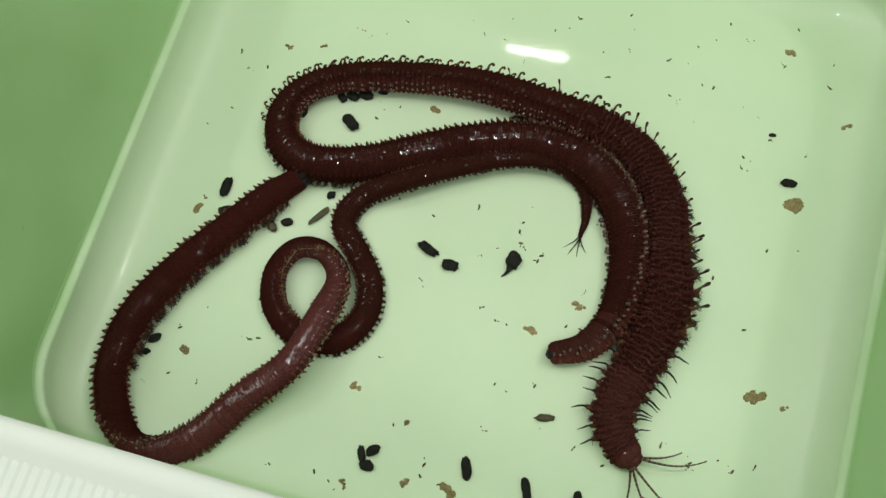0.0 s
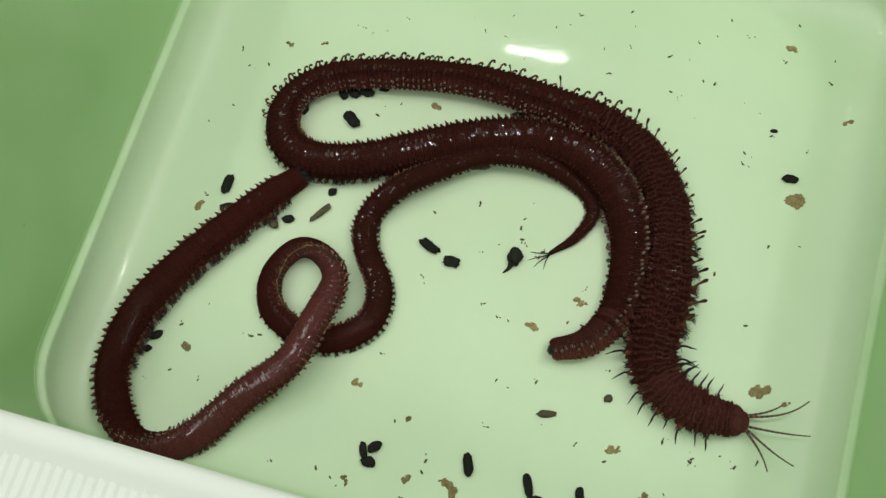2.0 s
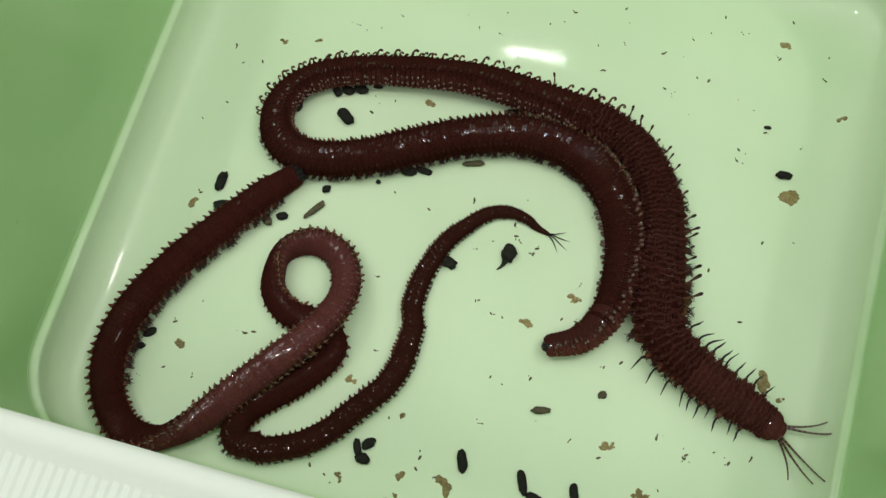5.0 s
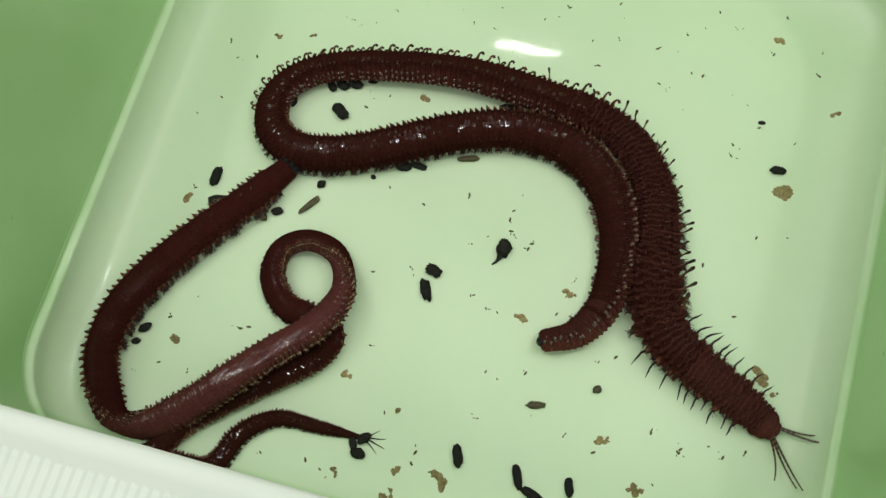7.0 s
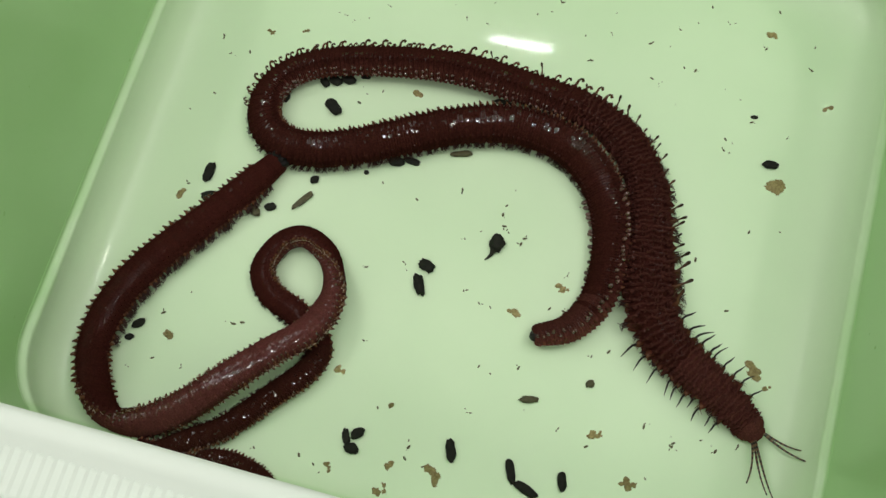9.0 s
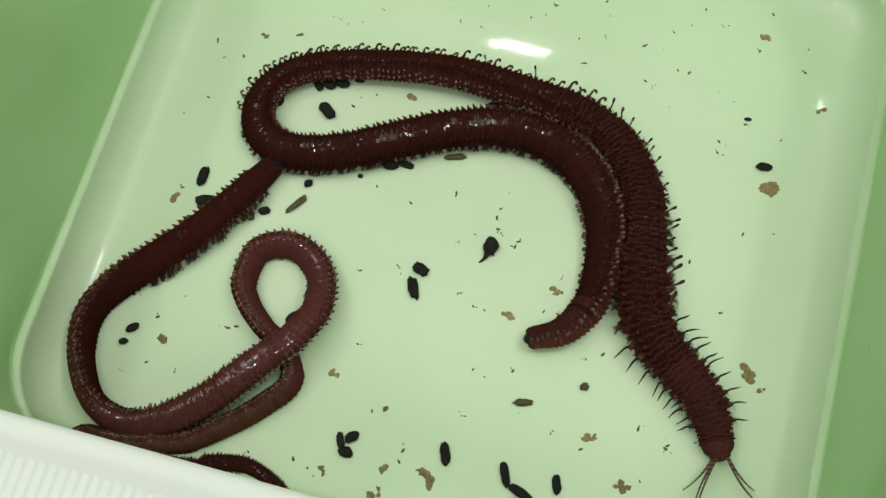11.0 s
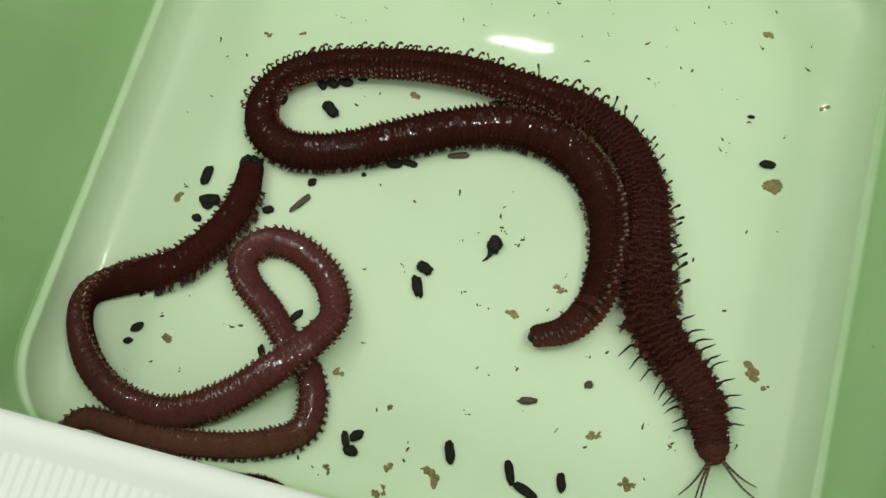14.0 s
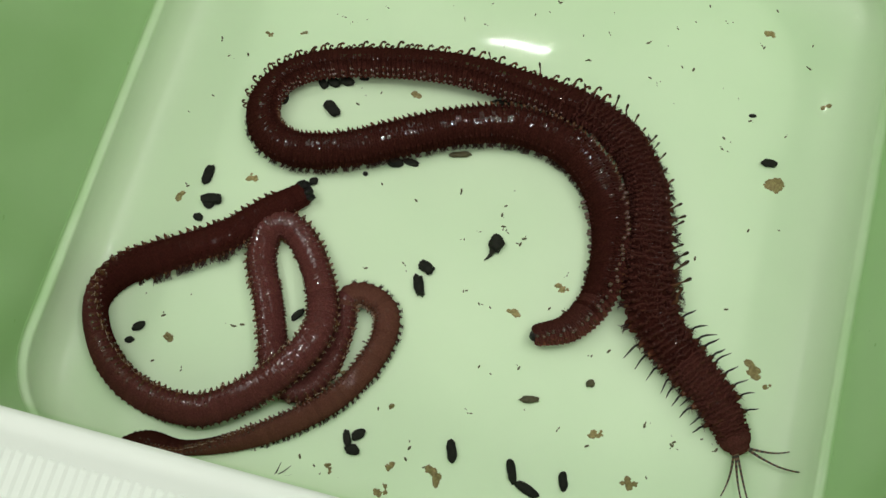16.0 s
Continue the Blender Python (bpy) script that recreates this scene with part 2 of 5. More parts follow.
def blob(bm, size, seed, rough=0.25, cuts=2):
    """A lumpy, uneven grain of the given half sizes, resting on z = 0."""
    made = bmesh.ops.create_icosphere(bm, subdivisions=cuts, radius=1)
    low = 1e9
    for v in made["verts"]:
        v.co = Vector([math.copysign(abs(c) ** 0.78, c) for c in v.co])
        v.co.x += 0.25 * math.sin(seed * 2.7) * v.co.y
        k = 1 + rough * noise.noise(v.co * 1.7 + Vector((seed * 3.1, seed * 1.7, 0))) + 0.5 * rough * noise.noise(v.co * 4.1 + Vector((0, seed * 2.3, 0)))
        v.co = Vector((v.co.x * size[0] * k, v.co.y * size[1] * k, v.co.z * size[2] * k))
        low = min(low, v.co.z)
    for v in made["verts"]:
        v.co.z -= low


# ---- the tub: rounded rectangle ----
ULEFT, URIGHT, VNEAR, VFAR = -73.0, 90.0, -63.6, 93.0

DRAFT = math.tan(radians(9))
SPREAD = 52 * DRAFT  # how far the walls lean out at the rim; the near wall leans less


def tub_loop(out, z, radius, steps=10):
    """One level of the tub's wall: the floor outline grown by out, with rounded corners (millimetres)."""
    near = out if out <= 0 else 0.3 * min(out, SPREAD) + max(out - SPREAD, 0)
    wide = 1.5 * out if out < 0 and out > -20 else out
    l, r, n, f = ULEFT - (out if out < 2 else 2 * out - 2 if out < SPREAD else out + SPREAD - 2), URIGHT + wide, VNEAR - near, VFAR + wide
    loop = []
    for cx, cy, a0 in ((r - radius, f - radius, 0), (l + radius, f - radius, 90), (l + radius, n + radius, 180), (r - radius, n + radius, 270)):
        for k in range(steps + 1):
            a = radians(a0 + 90 * k / steps)
            u, v = cx + radius * math.cos(a), cy + radius * math.sin(a)
            w = (URIGHT - u) / (URIGHT - ULEFT)
            u -= 0.029 * (v - VNEAR) * w + 0.036 * (VFAR - v) * (1 - w)
            loop.append(Vector((u * math.cos(TURN) - v * math.sin(TURN), u * math.sin(TURN) + v * math.cos(TURN), z)) * MM)
    return loop


# a narrow moulded ledge where the rounding meets the wall: outward, height, corner radius
LEDGE = [(0.05, 8.5, 19.7), (0.18, 8.9, 19.8), (0.5, 9.15, 20.0), (1.1, 9.3, 20.2), (1.6, 9.45, 20.3), (1.9, 9.8, 20.4), (2.0, 10.4, 20.5)]


def wall_out(z):
    """How far the wall stands out at a height, from the ledge to the rim."""
    return 2.0 + (z - 10.4) * (SPREAD - 2.0) / (60 - 10.4)



def build_tub():
    tub = new("plastic_tub")
    fillet = 9.0
    inner = [tub_loop(-56, 0.0, 1.0), tub_loop(-36, 0.0, 6.0), tub_loop(-fillet - 3, 0.0, 10.0), tub_loop(-fillet - 0.6, 0.0, 11.0)]
    for k in range(1, 9):
        a = radians(84 * k / 8)
        inner.append(tub_loop(-fillet + fillet * math.sin(a), fillet * (1 - math.cos(a)), 11.5 + 8 * k / 8))
    inner += [tub_loop(*l) for l in LEDGE]
    for z in (14, 30, 45, 55, 60):
        inner.append(tub_loop(wall_out(z), z, 19.5 + z * 0.06))
    o = SPREAD
    inner += [tub_loop(o + 0.5, 61.2, 23.4), tub_loop(o + 1.5, 62.0, 24.0)]
    thick = 1.8
    outer = [tub_loop(o + thick + 0.4, 57.0, 24.5), tub_loop(thick + 2.2, 12, 20.5), tub_loop(1.4, 3, 19), tub_loop(0.2, -1.2, 18), tub_loop(-1.0, -1.8, 17), tub_loop(-56, -1.8, 1.0)]
    bm = bmesh.new()
    rings(bm, inner + outer)
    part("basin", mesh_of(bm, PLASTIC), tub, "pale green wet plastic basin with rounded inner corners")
    # flange round the top, rolled down at its outer edge
    bm = bmesh.new()
    lip = [(-0.2, 58.6, 23), (-0.25, 61.4, 23), (0.1, 62.6, 23.3), (1.0, 63.0, 24), (4.0, 62.9, 26), (4.6, 62.3, 26.6), (14.0, 61.9, 34), (15.5, 61.2, 35), (16.2, 59.8, 36), (16.4, 54.0, 36), (15.4, 54.0, 35), (15.0, 59.4, 34.6), (13.6, 60.2, 34), (1.0, 60.0, 25)]
    lip = [(o + a, z, r) for a, z, r in lip]
    rings(bm, [tub_loop(*l) for l in lip], False)
    part("rim", mesh_of(bm, RIM), tub, "pale green flat rim flange rolled down outside")
    # low ribs across the near flange
    bm = bmesh.new()
    rings(bm, [[Vector((x, y, z)) * MM for x, y, z in ((-0.8, yy, -0.1), (0.8, yy, -0.1), (0.5, yy, 0.5 * h), (0.2, yy, h), (-0.2, yy, h), (-0.5, yy, 0.5 * h))] for yy, h in ((-3.9, 0.0), (-2.9, 0.024), (0.0, 0.031), (2.9, 0.024), (3.9, 0.0))])
    rib = mesh_of(bm, RIM)
    for i in range(84):
        u = -64 + i * 1.7
        v = VNEAR - 0.3 * o - 9.2
        r = part("rib", rib, tub)
        r.matrix_basis = Matrix.Translation(Vector((u * math.cos(TURN) - v * math.sin(TURN), u * math.sin(TURN) + v * math.cos(TURN), 62.1)) * MM) @ Matrix.Rotation(TURN, 4, "Z") @ Matrix.Rotation(radians(2.4), 4, "X")
    tagged(tub, "pale green plastic tub with wet floor and flat rim", "tub")


build_tub()


def water_film():
    """Shallow water over the floor; its colour carries the lit floor's paleness, which fades out up the rounded edge of
    the walls.
    """
    bm = bmesh.new()
    fillet = 9.0
    loops = [tub_loop(-54, 0.05, 1.0), tub_loop(-36, 0.05, 6.0), tub_loop(-fillet - 3.06, 0.05, 10.0), tub_loop(-fillet - 0.66, 0.05, 11.0)]
    for k in range(1, 9):
        a = radians(84 * k / 8)
        loops.append(tub_loop(-fillet + fillet * math.sin(a) - 0.07 * math.sin(a), fillet * (1 - math.cos(a)) + 0.05 * math.cos(a), 11.5 + 8 * k / 8))
    loops += [tub_loop(a - 0.06, z + 0.05, r) for a, z, r in LEDGE]
    edge = len(loops) - 1
    loops += [tub_loop(2.3, 10.5, 20.6), tub_loop(0.6, 3, 19), tub_loop(-1.6, -0.6, 17), tub_loop(-54, -0.6, 1.0)]
    vs = rings(bm, loops)
    for a, b in zip(vs[edge], vs[edge][1:] + vs[edge][:1]):
        bm.edges.get((a, b)).smooth = False
    tagged(new("water", mesh_of(bm, LIT_FLOOR)), "thin film of water on the tub floor, coloured as the brightly lit plastic", "water", "", "structure")


water_film()


# ---- the room that closes the place ----
def slab(name, centre, size, mat, label):
    bm = bmesh.new()
    bmesh.ops.create_cube(bm, size=1)
    for v in bm.verts:
        v.co = Vector((v.co.x * size[0], v.co.y * size[1], v.co.z * size[2]))
    ob = new(name, mesh_of(bm, mat, False))
    ob.location = centre
    return tagged(ob, label, "", "", "structure")


slab("worktop", (0, 0, -0.0218), (3.0, 3.0, 0.04), WORKTOP, "plain dull brown laminate worktop under the tub")
slab("wall_north", (0, 1.55, 0.85), (3.2, 0.1, 1.7), ROOM, "plain pale painted wall")
slab("wall_south", (0, -1.55, 0.85), (3.2, 0.1, 1.7), ROOM, "plain pale painted wall")
slab("wall_east", (1.55, 0, 0.85), (0.1, 3.0, 1.7), ROOM, "plain pale painted wall")
slab("wall_west", (-1.55, 0, 0.85), (0.1, 3.0, 1.7), ROOM, "plain pale painted wall")
slab("ceiling", (0, 0, 1.76), (3.2, 3.2, 0.1), ROOM, "plain pale painted ceiling")


# ---- worms ----
FLAT = 0.75


def ring_section(r, k, seed, sides=20):
    """One turn of a body ring: flattened, belly flatter than back, with a ridge where the feet stand."""
    loop = []
    for i in range(sides):
        a = 2 * math.pi * i / sides
        c, s = math.cos(a), math.sin(a)
        y = math.copysign(abs(c) ** 0.86, c)
        z = math.copysign(abs(s) ** 0.9, s) * FLAT
        lump = 1 + 0.05 * max(0, math.cos(2 * (a - radians(22)))) ** 4 * (1 if s > 0 else 0)
        lump += 0.018 * noise.noise(Vector((c * 2.2 + seed, s * 2.2, k * 3)))
        loop.append(Vector((k, y * r * lump, z * r * lump)))
    return loop


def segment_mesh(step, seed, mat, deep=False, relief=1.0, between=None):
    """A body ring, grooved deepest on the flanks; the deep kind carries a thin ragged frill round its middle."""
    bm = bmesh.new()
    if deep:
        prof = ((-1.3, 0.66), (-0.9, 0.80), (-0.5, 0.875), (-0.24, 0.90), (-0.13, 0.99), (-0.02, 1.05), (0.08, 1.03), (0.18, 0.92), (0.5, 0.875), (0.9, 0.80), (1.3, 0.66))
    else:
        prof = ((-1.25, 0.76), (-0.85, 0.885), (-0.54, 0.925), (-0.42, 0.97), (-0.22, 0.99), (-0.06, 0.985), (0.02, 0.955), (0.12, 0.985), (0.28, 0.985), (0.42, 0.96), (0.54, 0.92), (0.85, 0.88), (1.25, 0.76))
    loops = []
    for k, (x, r) in enumerate(prof):
        loop = ring_section(1.0, x * step, seed, 36 if deep else 28)
        for v in loop:
            flank = abs(v.y) ** 2
            amount = relief * (0.1 + 0.9 * flank) if abs(x) < 0.8 else 0.5 + 0.5 * min(relief, 1.0)
            q = 1 - (1 - r) * amount
            if deep:
                q = r + (0.14 * noise.noise(Vector((v.y * 6 + seed, v.z * 6, 0))) if abs(x) < 0.2 else 0.03 * noise.noise(Vector((v.y * 4, v.z * 4 + seed, k))))
                v.x += 0.65 * step * noise.noise(Vector((v.y * 2.6 + seed, v.z * 2.6, 0)))
            v.y *= q
            v.z *= q
        loops.append(loop)
    rings(bm, loops)
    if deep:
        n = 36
        # grooves beside the paler frill get the darker skin, groove shade put into colour
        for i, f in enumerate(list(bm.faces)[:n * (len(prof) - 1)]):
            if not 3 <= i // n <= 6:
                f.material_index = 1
        rnd = random.Random(seed)
        for _ in range(24):
            a = radians(rnd.uniform(8, 172))
            c, s, r, l = math.cos(a), math.sin(a) * FLAT, rnd.uniform(0.93, 1.0), rnd.uniform(0.06, 0.26)
            x, d = rnd.uniform(-0.25, 0.2) * step, rnd.uniform(-0.2, 0.1)
            tube(bm, [(x, c * r * 0.96, s * r * 0.96), (x + 0.4 * d, c * (r + 0.5 * l), s * (r + 0.5 * l)), (x + d, c * (r + l * 0.7) + rnd.uniform(-0.06, 0.06), s * (r + l * 0.7))], (0.045, 0.035, 0.008), 4)
    for side in (1, -1):
        for low in (1, -1):
            tube(bm, [(0.02, 0.66 * side, 0.48 * low), (0.03, 0.74 * side, 0.55 * low), (0.04, 0.77 * side, 0.575 * low), (0.05, 0.785 * side, 0.585 * low)], (0.1, 0.085, 0.055, 0.02), 7)
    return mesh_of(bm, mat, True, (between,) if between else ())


def foot_mesh(kind, side, seed):
    """A foot (parapodium) of one side, in units of the body's half width."""
    rnd = random.Random(seed)
    bm = bmesh.new()
    j = lambda a: rnd.uniform(-a, a)
    q = []  # points, radii, material slot

    def hairs(count, reach, thick, drop, slot):
        for _ in range(count):
            a, b, c = j(0.16), j(0.26), j(0.1)
            q.append((((0.3 * a, 0.9, drop), (a, 0.5 + 0.5 * reach, drop + 0.03), (b, reach + c, drop + j(0.1))), (thick, 0.8 * thick, 0.3 * thick), slot))

    if kind == "spike":
        q.append((((0, 0.78, 0.1), (0.02, 0.98, 0.16), (0.04 + j(0.03), 1.11, 0.21), (0.07 + j(0.04), 1.19 + j(0.05), 0.24), (0.1 + j(0.05), 1.26 + j(0.05), 0.27)), (0.2, 0.165, 0.105, 0.065, 0.02), 0))
        q.append((((-0.05, 0.8, 0.0), (-0.09, 1.0, 0.02), (-0.13 + j(0.03), 1.13 + j(0.05), 0.04)), (0.14, 0.1, 0.02), 0))
        q.append((((0.0, 0.82, -0.18), (-0.03, 1.04, -0.2), (-0.05, 1.16 + j(0.06), -0.24)), (0.13, 0.09, 0.02), 0))
        q.append((((-0.12, 0.74, 0.24), (-0.13, 0.87, 0.31), (-0.13, 0.97, 0.33), (-0.13, 1.0, 0.33)), (0.11, 0.12, 0.09, 0.03), 3))
        q.append((((-0.06, 0.72, -0.26), (-0.07, 0.85, -0.34), (-0.07, 0.95, -0.37), (-0.07, 0.98, -0.37)), (0.11, 0.12, 0.09, 0.03), 3))
        # added pale bead, coloured as the white glint between two feet
        q.append((((-0.2, 0.86, 0.05), (-0.21, 0.96, 0.08), (-0.21, 1.02, 0.09)), (0.06, 0.055, 0.015), 1))
        hairs(3, 1.22, 0.02, 0.05, 1)
    elif kind == "hook":
        e = rnd.uniform(-0.14, 0.16)
        d = rnd.choice((1, 1, 1, -1))
        q.append((((0, 0.8, 0.15), (0.0, 1.03, 0.26), (0.03 * d, 1.2 + e, 0.34), (0.11 * d, 1.31 + e, 0.38), (0.21 * d, 1.31 + e, 0.4), (0.26 * d, 1.22 + e, 0.41), (0.24 * d, 1.15 + e, 0.41)), (0.15, 0.09, 0.06, 0.062, 0.075, 0.085, 0.04), 0))
        q.append((((0.0, 0.85, -0.1), (-0.02, 1.08, -0.14), (-0.04, 1.2, -0.2)), (0.13, 0.09, 0.03), 0))
        hairs(2, 1.2, 0.022, 0.1, 1)
    elif kind == "plume":
        e = rnd.uniform(-0.2, 0.2)
        b = rnd.uniform(-0.5, -0.1)
        q.append((((0, 0.8, 0.15), (0.2 * b, 1.12, 0.26), (0.6 * b, 1.38 + e, 0.34), (0.9 * b, 1.55 + e, 0.38), (1.05 * b, 1.64 + e, 0.4), (1.2 * b, 1.7 + e, 0.4)), (0.12, 0.05, 0.045, 0.075, 0.08, 0.03), 0))
        q.append((((0, 0.85, 0.0), (-0.08, 1.1, 0.05), (-0.16, 1.24 + j(0.1), 0.0)), (0.13, 0.08, 0.025), 0))
        hairs(5, 1.3, 0.02, 0.0, 0)
    elif kind == "cirrus":
        q.append((((0, 0.78, 0.1), (0.0, 1.02, 0.12), (0.05, 1.15, 0.14)), (0.16, 0.11, 0.04), 0))
        q.append((((0, 1.02, 0.13), (-0.02, 1.3, 0.2), (0.04, 1.52, 0.22), (0.16 + j(0.12), 1.85 + j(0.12), 0.2)), (0.05, 0.045, 0.04, 0.012), 2))
        hairs(4, 1.22, 0.02, 0.05, 0)
    elif kind == "stub":
        q.append((((0, 0.8, 0.05), (0.0, 1.02, 0.06), (0.05, 1.14 + j(0.05), 0.08), (0.1, 1.2 + j(0.05), 0.1)), (0.16, 0.1, 0.05, 0.015), 0))
        hairs(4, 1.24, 0.02, -0.02, 4)
    elif kind == "fringe":
        q.append((((0.06, 0.8, 0.0), (0.07, 1.0, 0.02), (0.08 + j(0.03), 1.12 + j(0.04), 0.02)), (0.15, 0.11, 0.03), 0))
        q.append((((-0.09, 0.8, -0.15), (-0.1, 1.0, -0.17), (-0.11 + j(0.03), 1.13 + j(0.05), -0.2)), (0.14, 0.1, 0.03), 0))
        hairs(18, 1.38, 0.024, -0.1, 4)
    elif kind == "pearl":
        q.append((((0, 0.84, 0.04), (0.0, 0.97, 0.05), (0.0, 1.02, 0.05), (0.0, 1.045, 0.05)), (0.085, 0.085, 0.065, 0.02), 3))
        q.append((((0.02, 0.8, -0.26), (0.02, 0.93, -0.3), (0.02, 1.0, -0.32)), (0.1, 0.09, 0.02), 3))
    else:
        q.append((((0, 0.75, 0.2), (0.0, 0.96, 0.28), (0.02, 1.08, 0.33), (0.03, 1.15, 0.35)), (0.11, 0.115, 0.11, 0.04), 3))
        q.append((((0, 0.7, -0.2), (0.0, 0.92, -0.25), (0.02, 1.04, -0.28)), (0.13, 0.1, 0.04), 0))
    for pts, rad, slot in q:
        tube(bm, [(x, y * side, z) for x, y, z in pts], rad, 5 if rad[0] < 0.03 else 7, slot)
    return mesh_of(bm, FOOT, True, (BRISTLE, BLACK, PEARL, TUFT))


FEET = {(k, s): [foot_mesh(k, s, 11 * i + len(k)) for i in range(5)] for k in ("spike", "hook", "plume", "cirrus", "stub", "fringe", "knob", "pearl") for s in (1, -1)}


def lookup(table, f):
    return float(np.interp(f, [a for a, _ in table], [b for _, b in table]))


def stations(table, total, step):
    """How far along the body each ring stands (0 to 1), closer where the body is thin."""
    out, s = [], 0.0
    while s < total:
        out.append(s / total)
        s += step * lookup(table, s / total)
    k = 1 / out[-1]
    return [f * k for f in out]


def worm(name, radii, total, step, skin, feet_at, pale_to, fold_from, dusk_from, lean, relief, front, label):
    """An empty with one part for each ring of the body, each with its two feet. Radii and total in millimetres."""
    root = new(name)
    tagged(root, label, "worm")
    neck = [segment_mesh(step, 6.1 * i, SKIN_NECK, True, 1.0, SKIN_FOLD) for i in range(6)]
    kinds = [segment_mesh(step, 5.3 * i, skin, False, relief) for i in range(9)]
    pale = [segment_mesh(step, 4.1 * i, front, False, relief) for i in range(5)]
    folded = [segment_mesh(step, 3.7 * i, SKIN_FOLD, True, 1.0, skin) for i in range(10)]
    dusky = [segment_mesh(step, 2.9 * i, SKIN_TAIL, False, relief) for i in range(4)]
    rnd = random.Random(len(name))
    body = []
    for i, f in enumerate(stations(radii, total, step)):
        g = f + rnd.uniform(-0.01, 0.01)
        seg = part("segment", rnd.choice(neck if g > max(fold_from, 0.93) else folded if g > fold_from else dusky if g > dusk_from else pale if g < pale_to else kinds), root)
        r = lookup(radii, f)
        if f > fold_from:
            r *= rnd.uniform(0.94, 1.05)
        seg.scale = (r * MM, r * MM, r * MM)
        for side in (1, -1):
            kind, size = feet_at(f, side, i)
            if kind:
                foot = part("foot", rnd.choice(FEET[kind, side]), seg)
                size *= rnd.uniform(0.72, 1.25) if kind in ("hook", "plume") else rnd.uniform(0.88, 1.1)
                wag = 3 if kind == "spike" else 8
                foot.matrix_basis = pose(0, 0, 0, rnd.uniform(-wag, wag) + lean.get(kind, 0), 0, rnd.uniform(-wag, wag)) @ Matrix.Diagonal((size, 1 + (size - 1) * 0.5, size, 1))
        body.append((seg, f))
    return root, body


SLIM_RADII = [(0, 2.80), (0.02, 3.30), (0.06, 3.55), (0.14, 3.72), (0.22, 3.48), (0.3, 3.32), (0.4, 3.22), (0.5, 3.12), (0.65, 2.85), (0.8, 2.40), (0.9, 1.95), (0.96, 1.35), (0.985, 0.95), (1, 0.50)]
LONG_RADII = [(0.0, 3.00), (0.0243, 3.75), (0.0513, 4.12), (0.0819, 4.38), (0.1164, 4.50), (0.1516, 4.62), (0.1874, 4.75), (0.2293, 4.75), (0.2723, 4.62), (0.3161, 4.50), (0.3599, 4.38), (0.3964, 4.25), (0.4211, 4.12), (0.4439, 4.00), (0.4691, 3.88), (0.5031, 4.00), (0.5547, 4.25), (0.6023, 4.50), (0.6471, 4.62), (0.6881, 4.50), (0.7194, 4.50), (0.7505, 4.50), (0.7829, 4.50), (0.813, 4.62), (0.8476, 5.1), (0.8759, 5.55), (0.9009, 5.3), (0.932, 4.55), (0.952, 4.25), (0.975, 4.2), (1.0, 3.2)]


def long_feet(f, side, i):
    """The long worm: knobs near the blunt end, spikes, hooks, then plumes and at last thin cirri behind the head."""
    if f < 0.14:
        return "knob", 1.0
    if f < 0.44:
        return ("spike", 0.74) if side < 0 else ("fringe", 0.7)
    if f < 0.905 and side < 0:
        return ("pearl", 1.0) if f < 0.7 else ("fringe", 0.8) if f > 0.84 and i % 2 else ("pearl", 0.7)
    if f < 0.60:
        return "hook", 0.82
    if f < 0.725:
        return ("hook", 0.82) if i % 9 and i % 2 else ("plume", 0.8) if i % 9 == 0 else ("stub", 0.9)
    if f < 0.905:
        return ("plume", 0.8) if i % 2 else ("fringe", 1.05)
    if f < 0.985:
        return ("cirrus", 1.15) if i % 2 == 0 else ("fringe", 0.75)
    return "", 0


def slim_feet(f, side, i):
    if not 0.012 < f < 0.985:
        return "", 0
    if f > 0.58 and side < 0 or f < 0.2 and side > 0:
        return "fringe", 1.1 if f < 0.2 else 0.85
    return "spike", 0.92 if f < 0.75 else 1.0


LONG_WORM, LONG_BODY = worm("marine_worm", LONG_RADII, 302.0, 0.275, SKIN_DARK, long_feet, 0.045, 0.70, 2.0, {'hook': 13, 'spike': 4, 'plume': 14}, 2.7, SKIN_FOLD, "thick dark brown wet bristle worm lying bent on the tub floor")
SLIM_BODY = worm("marine_worm", SLIM_RADII, 303.0, 0.41, SKIN_RED, slim_feet, 0.13, 2.0, 0.66, {}, 0.6, SKIN_BACK, "slimmer reddish wet bristle worm, looped over itself and crawling")[1]


